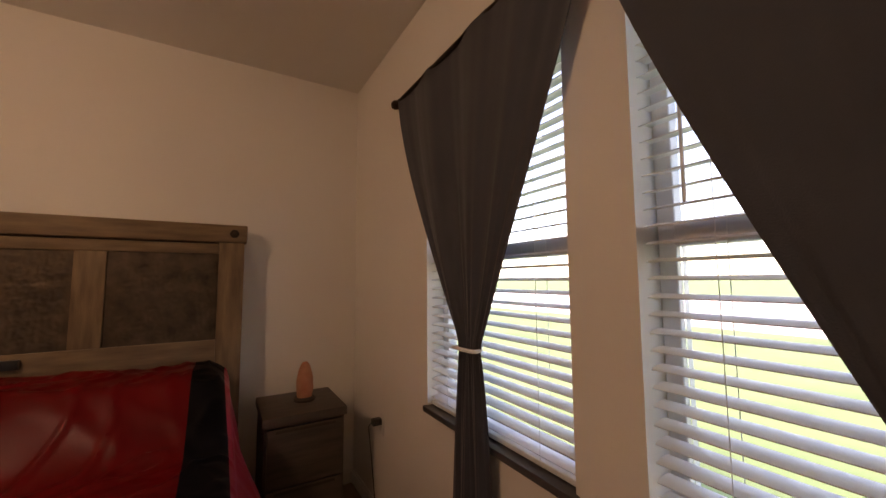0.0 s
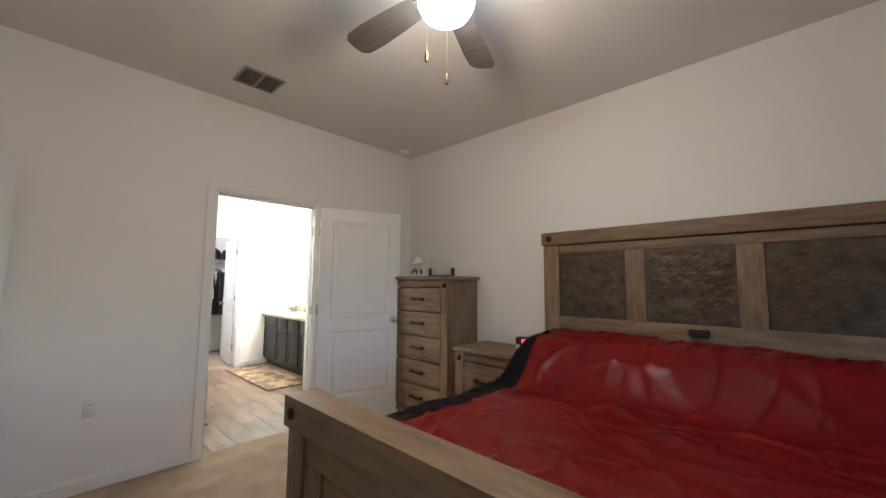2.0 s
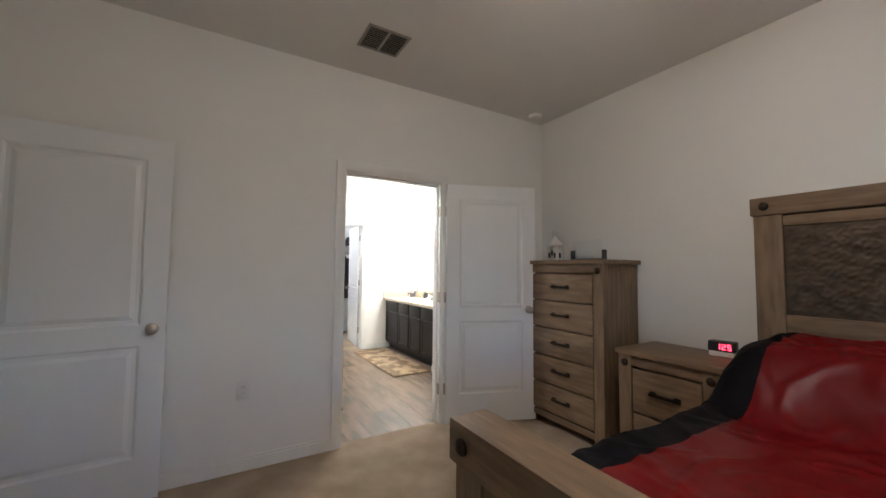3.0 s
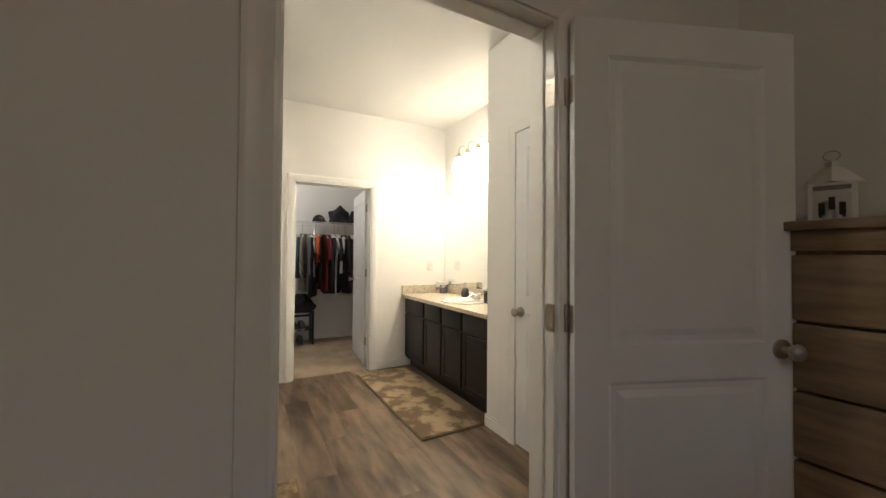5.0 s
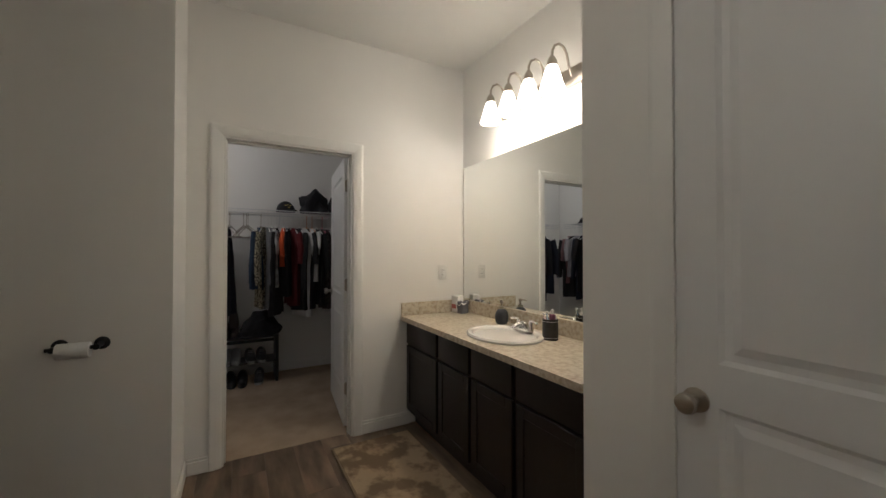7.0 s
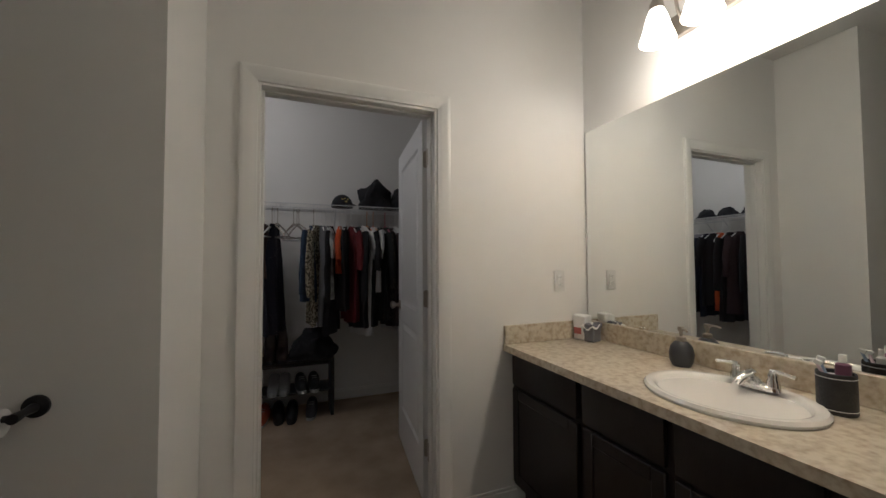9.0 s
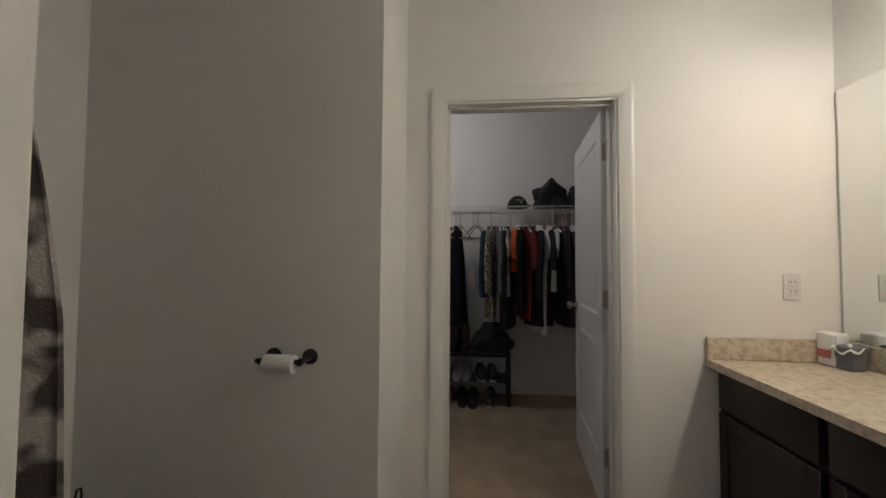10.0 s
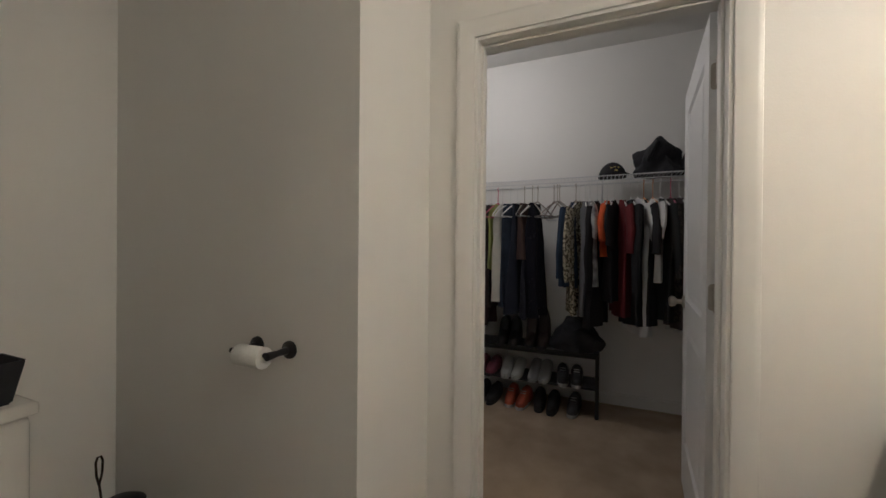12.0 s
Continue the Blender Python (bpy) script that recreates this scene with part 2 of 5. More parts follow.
structure("wall_south", wall_boxes([(-3.58, BED_Y0 - 0.12, -0.1, EX0, BED_Y0, H + 0.1), (EX1, BED_Y0 - 0.12, -0.1, 1.24, BED_Y0, H + 0.1), (EX0, BED_Y0 - 0.12, DZ, EX1, BED_Y0, H + 0.1),
                                   (-3.58, BED_Y0 - 1.2, -0.1, -3.461, BED_Y0 - 0.12, H), (-2.4, BED_Y0 - 1.2, -0.1, -2.28, BED_Y0 - 0.12, H), (-3.62, BED_Y0 - 1.32, -0.1, -2.28, BED_Y0 - 1.2, H)]),
          PAINT, "off-white painted wall with entry doorway", "wall")
CY0, CY1, CZ = 1.175, 1.99, 2.028
structure("wall_closet", wall_boxes([(-6.69, -0.185, -0.1, -6.57, CY0, H + 0.1), (-6.69, CY1, -0.1, -6.57, 2.915, H + 0.1), (-6.69, CY0, CZ, -6.57, CY1, H + 0.1)]),
          PAINT, "off-white painted wall with closet doorway", "wall")
structure("wall_closet_back", wall_boxes([(-8.54, -0.185, -0.1, -8.44, 2.915, H + 0.1)]), PAINT, "off-white painted closet back wall", "wall")
structure("wall_bath_south", wall_boxes([(-8.54, -0.31, -0.1, -3.58, -0.185, H + 0.1)]), PAINT, "off-white painted bathroom end wall", "wall")
structure("wall_chase", bm_box(-6.57, -0.185, -0.1, -6.10, 0.992, H + 0.05), PAINT, "off-white painted projecting wall beside toilet", "wall")
structure("wall_shower", bm_box(-5.26, -0.185, -0.1, -5.14, 0.718, H + 0.05, 0.004), PAINT, "off-white painted wall at end of tub", "wall")
LX0, LX1, LY = -4.55, -3.92, 2.36
structure("wall_linen", wall_boxes([(-4.87, LY, -0.1, LX0, LY + 0.12, H + 0.05), (LX1, LY, -0.1, -3.58, LY + 0.12, H + 0.05), (LX0, LY, 2.115, LX1, LY + 0.12, H + 0.05), (-4.87, LY + 0.12, -0.1, -4.75, 2.915, H + 0.05)]),
          PAINT, "off-white painted wall around linen closet", "wall")
structure("ceiling", bm_box(-8.54, BED_Y0 - 1.32, H, 1.24, 3.05, H + 0.2), CEILING, "white textured ceiling", "ceiling")
structure("floor_bedroom", wall_boxes([(-3.52, BED_Y0 - 1.32, -0.12, 1.24, 3.05, 0.0)]), CARPET, "beige cut-pile carpet", "floor")
structure("floor_closet", bm_box(-8.54, -0.36, -0.12, -6.63, 3.05, 0.0), CARPET, "beige cut-pile closet carpet", "floor")
FLOOR_B = structure("floor_bathroom", bm_box(-6.63, -0.36, -0.12, -3.52, 3.05, -0.006), PLANK, "brown wood-look vinyl plank floor", "floor")
structure("ground", bm_box(-600, -600, -0.6, 600, 600, -0.35), GRASS, "green lawn outside the windows", "ground")
structure("road", bm_box(15, -300, -0.34, 34, 300, -0.33), CONCRETE, "pale concrete road beyond the lawn", "road")


def baseboard(x0, y0, x1, y1, nx, ny):
    """A baseboard along a wall line, standing out towards (nx, ny)."""
    bm = bmesh.new()
    for d, z0, z1 in ((0.014, 0.0, 0.075), (0.009, 0.075, 0.092)):
        a, b = Vector((x0, y0)), Vector((x1, y1))
        n = Vector((nx, ny)) * d
        bm_box(min(a.x, b.x, a.x + n.x), min(a.y, b.y, a.y + n.y), z0, max(a.x, b.x, a.x + n.x), max(a.y, b.y, a.y + n.y), z1, 0.0025, into=bm, seg=1)
    structure("baseboard", bm, TRIM, "white painted baseboard", "baseboard")


for b in ((-3.461, BED_Y0, -3.461, DY0 - 0.056, 1, 0), (-3.461, DY1 + 0.056, -3.461, 2.85, 1, 0), (-3.461, 2.85, 1.096, 2.85, 0, -1), (1.096, BED_Y0, 1.096, 2.85, -1, 0), (EX1, BED_Y0, 1.096, BED_Y0, 0, 1),
          (-6.10, -0.185, -6.10, 1.006, 1, 0), (-6.57, 0.992, -6.10, 0.992, 0, 1), (-6.57, 1.006, -6.57, CY0 - 0.062, 1, 0), (-6.57, CY1 + 0.062, -6.57, 2.42, 1, 0),
          (-5.26, -0.185, -5.26, 0.718, -1, 0), (-5.274, 0.718, -5.126, 0.718, 0, 1), (-5.14, 0.55, -5.14, 0.718, 1, 0), (-6.10, -0.185, -5.26, -0.185, 0, 1), (-4.884, LY, LX0 - 0.062, LY, 0, -1), (LX1 + 0.062, LY, -3.58, LY, 0, -1),
          (-4.87, LY, -4.87, LY + 0.03, -1, 0), (-3.58, DY1 + 0.062, -3.58, LY, -1, 0), (-3.58, 0.56, -3.58, DY0 - 0.062, -1, 0), (-8.44, -0.185, -8.44, 2.915, 1, 0), (-8.44, -0.185, -6.69, -0.185, 0, 1), (-6.69, -0.185, -6.69, CY0 - 0.062, -1, 0), (-6.69, CY1 + 0.062, -6.69, 2.915, -1, 0)):
    baseboard(*b)


CASING = ((0.0, -0.002), (0.0, 0.008), (0.003, 0.0105), (0.017, 0.0105), (0.022, 0.0125), (0.029, 0.0135), (0.050, 0.0165), (0.058, 0.017), (0.066, 0.015), (0.068, 0.012), (0.068, -0.002))


def mitred_casing(root, a0, a1, ztop, place):
    """Two legs and a head of moulded casing round an opening from a0 to a1, mitred at the corners; place(along, z, out) gives the world point."""
    def corner(o):
        lo, hi, top = a0 + 0.006 - o, a1 - 0.006 + o, ztop - 0.006 + o
        return ((lo, 0.0), (lo, top), (hi, top), (hi, 0.0))

    for leg, name in enumerate(("casing", "head_casing", "casing")):
        bm = bmesh.new()
        ends = []
        for k in (leg, leg + 1):
            ends.append([bm.verts.new(place(*corner(o)[k], d)) for o, d in CASING])
        for (p, q), (u, v) in zip(zip(ends[0], ends[0][1:]), zip(ends[1], ends[1][1:])):
            bm.faces.new((p, q, v, u))
        for e in ends:
            bm.faces.new(e)
        part(name, bm, TRIM, root)


def casing_x(name, x_faces, y0, y1, ztop, cased):
    """Jamb lining and casings round an opening in a wall that faces along x."""
    root = tagged(new(name), "white painted door frame", "door frame", kind="structure")
    xa, xb = x_faces
    bm = bmesh.new()
    t = 0.018
    bm_box(xa, y0 - 0.001, 0, xb, y0 + t, ztop, 0.002, into=bm, seg=1)
    bm_box(xa, y1 - t, 0, xb, y1 + 0.001, ztop, 0.002, into=bm, seg=1)
    bm_box(xa, y0 + t, ztop - t, xb, y1 - t, ztop + 0.001, 0.002, into=bm, seg=1)
    mid = (xa + xb) / 2
    for ya, yb in ((y0 + t, y0 + t + 0.01), (y1 - t - 0.01, y1 - t)):
        bm_box(mid - 0.018, ya, 0, mid + 0.018, yb, ztop - t, 0.002, into=bm, seg=1)
    bm_box(mid - 0.018, y0 + t + 0.01, ztop - t - 0.01, mid + 0.018, y1 - t - 0.01, ztop - t, 0.002, into=bm, seg=1)
    part("jamb", bm, TRIM, root)
    for face, sign in cased:
        mitred_casing(root, y0, y1, ztop, lambda a, z, d: (face + sign * d, a, z))
    return root


frame_1 = casing_x("door_frame_1", (-3.58, -3.461), DY0, DY1, DZ, ((-3.58, -1), (-3.461, 1)))
frame_2 = casing_x("door_frame_2", (-6.69, -6.57), CY0, CY1, CZ, ((-6.57, 1), (-6.69, -1)))


def hinge_leaf(wide, tall, axis):
    """A thin leaf with rounded free corners and three screw heads, lying in the plane across axis, knuckle edge at 0."""
    out = [(0.0, -tall / 2), (0.0, tall / 2)]
    rad = 0.012
    for cz, a0 in ((tall / 2 - rad, 90), (-tall / 2 + rad, 0)):
        for k in range(6):
            a = radians(a0 - k * 18)
            out.append((wide - rad + rad * math.cos(a), cz + rad * math.sin(a)))
    bm = bmesh.new()
    faces = [[bm.verts.new((x, y, z)) for x, z in out] for y in (-0.001, 0.001)]
    for k in range(len(out)):
        bm.faces.new((faces[0][k - 1], faces[0][k], faces[1][k], faces[1][k - 1]))
    for f in faces:
        bm.faces.new(f)
    for x, z in ((wide * 0.65, tall * 0.33), (wide * 0.4, 0.0), (wide * 0.65, -tall * 0.33)):
        for s in (-1, 1):
            joined(bm, moved(lathe(((0.0, 0.0), (0.004, 0.0), (0.003, 0.0008), (0.0, 0.001)), 10), pose(x, 0.0011 * s, z, -90 * s)))
    return moved(bm, axis)


for hz in (0.29, 1.065, 1.81):
    part("hinge_leaf", hinge_leaf(0.040, 0.09, pose(-3.456, DY1 - 0.0200, hz, 0, 0, 180)), NICKEL, frame_1, "satin nickel hinge leaf")
    part("hinge_leaf", hinge_leaf(0.036, 0.09, pose(-6.689, CY1 - 0.0200, hz)), NICKEL, frame_2, "satin nickel hinge leaf")
part("strike_plate", bm_box(-3.545, DY0 + 0.0178, 0.92, -3.485, DY0 + 0.0195, 0.985, 0.0005, seg=1), NICKEL, frame_1, "satin nickel strike plate")


def linen_frame():
    root = tagged(new("door_frame_3"), "white painted door frame of linen closet", "door frame", kind="structure")
    mitred_casing(root, LX0, LX1, 2.113, lambda a, z, d: (a, LY - d, z))


linen_frame()


# ---- doors ----
def panel_door(name, width, height, at, label, knob_z=0.945, hinges=True, hinge_face=1):
    """A two-panel door; x runs from the hinge to the free edge, y across its thickness, z up."""
    root = tagged(new(name), label, "door", kind="structure")
    root.matrix_world = at
    t, st, rail = 0.035, 0.115, 0.12
    z1, z2 = 0.24, height * 0.42
    z3, z4 = z2 + 0.115, height - rail
    bm = bmesh.new()
    for b in ((0, 0, st, height), (width - st, 0, width, height), (st, 0, width - st, z1), (st, z2, width - st, z3), (st, z4, width - st, height)):
        bm_box(b[0], -t / 2, b[1], b[2], t / 2, b[3], into=bm)
    part("slab", bm, DOOR, root)
    for za, zb in ((z1, z2), (z3, z4)):
        bm = bmesh.new()
        for s in (-1, 1):
            rings = []
            for inset, depth in ((0, t / 2), (0.012, t / 2 - 0.009), (0.030, t / 2 - 0.009), (0.052, t / 2 - 0.002)):
                rings.append([bm.verts.new(p) for p in ((st + inset, s * depth, za + inset), (width - st - inset, s * depth, za + inset), (width - st - inset, s * depth, zb - inset), (st + inset, s * depth, zb - inset))])
            for a, b in zip(rings, rings[1:]):
                for i in range(4):
                    j = (i + 1) % 4
                    bm.faces.new((a[i], a[j], b[j], b[i]))
            bm.faces.new(rings[-1])
        part("panel", bm, DOOR, root, smooth=False)
    for s in (-1, 1):
        bm = lathe(((0.0, 0.0), (0.033, 0.0), (0.033, 0.006), (0.013, 0.012), (0.011, 0.032), (0.022, 0.040), (0.028, 0.052), (0.026, 0.063), (0.015, 0.069), (0.0, 0.070)))
        moved(bm, pose(width - 0.062, s * t / 2, knob_z, -90 * s))
        part("knob", bm, NICKEL, root, "satin nickel knob")
    part("latch", bm_box(width - 0.0005, -0.012, knob_z - 0.03, width + 0.0015, 0.012, knob_z + 0.03, 0.0004, seg=1), NICKEL, root, "satin nickel latch plate")
    if hinges:
        for hz in (0.278, 1.053, 1.798):
            bm = tube([(-0.008, hinge_face * 0.024, hz - 0.045), (-0.008, hinge_face * 0.024, hz + 0.045)], 0.0065, 10)
            joined(bm, hinge_leaf(0.031, 0.09, pose(-0.0015, hinge_face * 0.0175, hz, 0, 0, -90 * hinge_face)))
            bm_box(-0.008, hinge_face * 0.0178, hz - 0.045, 0.032, hinge_face * 0.0200, hz + 0.045, 0.0006, into=bm, seg=1)
            part("hinge", bm, NICKEL, root, "satin nickel butt hinge")
    return root


LEAF = 68.6
panel_door("door_1", 0.80, 2.03, pose(-3.420, 1.668, 0.012, 0, 0, LEAF), "white two-panel door standing open into the bedroom", hinge_face=1)
panel_door("door_2", 0.79, 2.03, pose(-3.325, -1.045, 0.012, 0, 0, 94.5), "white two-panel entry door opened against the wall", hinge_face=-1)
panel_door("door_3", 0.79, 2.015, pose(-6.728, 1.977, 0.012, 0, 0, 174.5), "white two-panel closet door standing open", hinge_face=-1)
panel_door("door_4", 0.63, 2.095, pose(LX1 - 0.004, LY + 0.0215, 0.012, 0, 0, 180), "closed white two-panel linen closet door", knob_z=0.885, hinges=False)


# ---- windows, blinds, curtains ----
def window(name, y0, y1):
    root = tagged(new(name), "white vinyl single-hung window with daylight behind", "window", kind="structure")
    bm = bmesh.new()
    xa, xb = 1.185, 1.235
    for b in ((y0, WZ0, y0 + 0.045, WZ1), (y1 - 0.045, WZ0, y1, WZ1), (y0 + 0.045, WZ0, y1 - 0.045, WZ0 + 0.045), (y0 + 0.045, WZ1 - 0.045, y1 - 0.045, WZ1)):
        bm_box(xa, b[0] + 0.001, b[1] + 0.001, xb, b[2] - 0.001, b[3] - 0.001, 0.003, into=bm, seg=1)
    part("window_frame", bm, VINYL, root)
    mid = (WZ0 + WZ1) / 2
    part("meeting_rail", bm_box(xa - 0.012, y0 + 0.045, mid - 0.028, xb - 0.005, y1 - 0.045, mid + 0.028, 0.004, seg=1), VINYL, root)
    for za, zb, x in ((WZ0 + 0.045, mid - 0.028, 1.203), (mid + 0.028, WZ1 - 0.045, 1.217)):
        p = part("pane", bm_box(x, y0 + 0.045, za, x + 0.004, y1 - 0.045, zb), GLASS, root)
        p.visible_shadow = False
    # The sill's dark colour stands in for the shadow line here.
    part("window_sill", bm_box(1.075, y0 - 0.012, WZ0 - 0.022, 1.186, y1 + 0.012, WZ0 + 0.004, 0.004), SILL_SHADE, root, "window sill coloured dark for its shadow")


def blind(y0, y1):
    root = thing("window_blind", "white faux-wood horizontal blind with open slats", "blind", pose(1.14, (y0 + y1) / 2, WZ0), group="window blinds")
    half = (y1 - y0) / 2 - 0.008
    part("headrail", bm_box(-0.028, -half, WZ1 - WZ0 - 0.065, 0.028, half, WZ1 - WZ0 - 0.005, 0.004, seg=1), SLAT, root)
    me = mesh_of("slat", sheet(4, 1, lambda u, v: ((u - 0.5) * 0.05, (v - 0.5) * 2 * half, 0.0035 * (1 - (2 * u - 1) ** 2)), 0.0028), SLAT, True)
    n = 30
    for k in range(n):
        s = new("slat", me)
        s.parent = root
        s.matrix_local = pose(random.uniform(-0.001, 0.001), 0, 0.045 + k * (WZ1 - WZ0 - 0.13) / n, 0, -9 + random.uniform(-1, 1), 0)
    part("bottom_rail", bm_box(-0.025, -half, 0.008, 0.025, half, 0.026, 0.003, seg=1), SLAT, root)
    for y in (-half * 0.66, half * 0.66):
        bm = bmesh.new()
        for x in (-0.026, 0.026):
            tube([(x, y, 0.02), (x, y, WZ1 - WZ0 - 0.06)], 0.0011, 5, into=bm)
        part("ladder_cord", bm, SLAT, root)
    part("tilt_wand", tube([(-0.034, half - 0.10, WZ1 - WZ0 - 0.06), (-0.036, half - 0.10, 0.75)], 0.004, 6), SLAT, root)


for i, (a, b) in enumerate(WIN):
    window("window_%d" % (i + 1), a, b)
    blind(a, b)


def curtain(at_y0, at_y1, tie_y, tie_z, tail, seed):
    """A panel gathered on the rod from at_y0 to at_y1, drawn in by a tie, falling freely below."""
    root = thing("curtain", "dark charcoal curtain panel drawn in by a white tie", "curtain", group="bedroom curtains")
    top, xr = 2.372, 1.035

    def place(u, v):
        z = top - v * (top - tail)
        k = (top - z) / (top - tie_z)
        if k <= 1:
            s = k ** 1.2
            half, mid = (at_y1 - at_y0) / 2 * (1 - s) + 0.055 * s, (at_y0 + at_y1) / 2 * (1 - s) + tie_y * s
        else:
            s = min(1, (z - tail) / (tie_z - tail))
            half, mid = 0.055 + 0.085 * (1 - s) ** 0.7, tie_y
        w = 0.5 + 0.5 * min(1, abs(k - 1) * 2)
        fold = math.sin(u * 2 * math.pi * 3.3 + seed + 1.3 * math.sin(v * 3 + u * 2)) * 0.009 * w + 0.022 * noise.noise((u * 4, v * 2.2, seed)) + 0.006 * noise.noise((u * 22, v * 1.5, seed)) * min(1, 1.6 - min(1, abs(k - 1) * 1.4))
        return (xr + fold - 0.012 * math.sin(min(k, 1) * 3.1), mid + (u - 0.5) * 2 * half, z)

    part("fabric", sheet(120, 56, place, 0.003), CURTAIN, root)
    ring = [(xr + 0.045 * math.cos(a), tie_y + 0.062 * math.sin(a), tie_z + 0.004 * math.cos(a * 2)) for a in [i * 2 * math.pi / 20 for i in range(21)]]
    part("tie", tube(ring, 0.007, 8), PAPER, root, "white tie band")
    return root


curtain(0.745, 1.94, 1.325, 1.155, 0.28, 0.3)
curtain(-0.55, 0.755, 0.19, 1.05, 0.28, 2.1)


def curtain_rod():
    root = thing("curtain_rod", "black metal curtain rod with turned finials", "curtain rod")
    part("rod", tube([(1.035, -0.75, 2.362), (1.035, 1.945, 2.362)], 0.0095, 12), IRON, root)
    for y, s in ((1.945, -90), (-0.75, 90)):
        bm = lathe(((0.0, 0.0), (0.012, 0.0), (0.014, 0.012), (0.010, 0.018), (0.022, 0.030), (0.026, 0.045), (0.020, 0.060), (0.0, 0.066)), 18)
        part("finial", moved(bm, pose(1.035, y, 2.362, s)), IRON, root)
    for y in (1.90, 0.77, -0.68):
        bm = tube([(1.035, y, 2.36), (1.05, y, 2.352), (1.092, y, 2.352)], 0.006, 8)
        bm_box(1.087, y - 0.015, 2.32, 1.0925, y + 0.015, 2.385, 0.002, into=bm, seg=1)
        part("bracket", bm, IRON, root)


curtain_rod()


# ---- bed ----
def bolt_head(place, axis_pose):
    bm = lathe(((0.0, 0.0), (0.024, 0.0), (0.024, 0.005), (0.017, 0.012), (0.0, 0.014)), 16)
    return moved(bm, pose(*place) @ axis_pose)


BX0, BX1 = -1.622, 0.362


def bed():
    root = thing("bed", "rustic king bed frame with three-panel headboard and low footboard", "bed", pose(0, -0.085, 0))
    hb = part("headboard", wall_boxes([(BX0, 2.785, 0.35, BX1, 2.86, 1.60)]), WOOD, root)
    for x in (BX0, BX1 - 0.13):
        part("post", bm_box(x, 2.765, 0.0, x + 0.13, 2.875, 1.632, 0.005), WOOD_V, root)
    part("top_rail", bm_box(BX0 - 0.012, 2.752, 1.632, BX1 + 0.012, 2.885, 1.735, 0.008), WOOD, hb)
    part("rail", bm_box(BX0 + 0.13, 2.768, 1.565, BX1 - 0.13, 2.785, 1.622, 0.004), WOOD, hb)
    # Dark strip colours in the shadow under the top rail.
    part("shadow_line", bm_box(BX0 + 0.13, 2.776, 1.622, BX1 - 0.13, 2.784, 1.632), WOOD_DARK, hb)
    part("lower_rail", bm_box(BX0 + 0.13, 2.768, 0.92, BX1 - 0.13, 2.785, 1.075, 0.004), WOOD, hb)
    inner0, inner1 = BX0 + 0.13, BX1 - 0.13
    stile, pw = 0.125, (BX1 - BX0 - 0.26 - 0.25) / 3
    for k in range(2):
        x = inner0 + pw * (k + 1) + stile * k
        part("stile", bm_box(x, 2.768, 1.075, x + stile, 2.785, 1.565, 0.004), WOOD_V, hb)
    for k in range(3):
        x = inner0 + (pw + stile) * k

        def embossed(u, v, x=x, k=k):
            px, pz = x + u * pw, 1.075 + v * 0.49
            q = Vector((px * 7, pz * 7, k * 3.0))
            h = 0.9 * noise.noise(q * 2.6) + 0.8 * abs(noise.noise(q * 5.0)) + 0.5 * noise.noise(q * 9)
            edge = min(1, min(u, 1 - u, v, 1 - v) * 14)
            return (px, 2.7795 - 0.0042 * h * edge, pz)

        part("metal_panel", sheet(80, 70, embossed), TIN, hb, "embossed dark pressed-metal panel")
    for x in (BX0 + 0.055, BX1 - 0.055):
        part("bolt", bolt_head((x, 2.752, 1.683), pose(0, 0, 0, 90)), IRON, hb, "dark iron bolt head")
    fb = part("footboard", wall_boxes([(BX0 + 0.12, 0.725, 0.18, BX1 - 0.12, 0.77, 0.755)]), WOOD, root)
    for x in (BX0, BX1 - 0.12):
        part("post", bm_box(x, 0.70, 0.0, x + 0.12, 0.80, 0.76, 0.005), WOOD_V, root)
    part("top_rail", bm_box(BX0 - 0.012, 0.683, 0.76, BX1 + 0.012, 0.817, 0.88, 0.008), WOOD, fb)
    for z0, z1 in ((0.18, 0.32), (0.655, 0.76)):
        part("rail", bm_box(BX0 + 0.12, 0.713, z0, BX1 - 0.12, 0.725, z1, 0.003), WOOD, fb)
    for x in (BX0 + 0.12, -0.70, BX1 - 0.24):
        part("stile", bm_box(x, 0.713, 0.32, x + 0.12, 0.725, 0.655, 0.003), WOOD_V, fb)
    for x in (BX0 + 0.055, BX1 - 0.055):
        part("bolt", bolt_head((x, 0.683, 0.82), pose(0, 0, 0, 90)), IRON, fb, "dark iron bolt head")
    part("bolt", bolt_head((BX0 - 0.012, 0.75, 0.82), pose(0, 0, 0, 0, -90)), IRON, fb, "dark iron bolt head")
    for x in (BX0 + 0.02, BX1 - 0.06):
        part("side_rail", bm_box(x, 0.80, 0.22, x + 0.04, 2.765, 0.42, 0.004), WOOD, root)


bed()
solid("mattress", bm_box(BX0 + 0.075, 0.75, 0.30, BX1 - 0.075, 2.655, 0.68, 0.05, seg=4), PAPER, "white king mattress under the bedspread", "mattress")


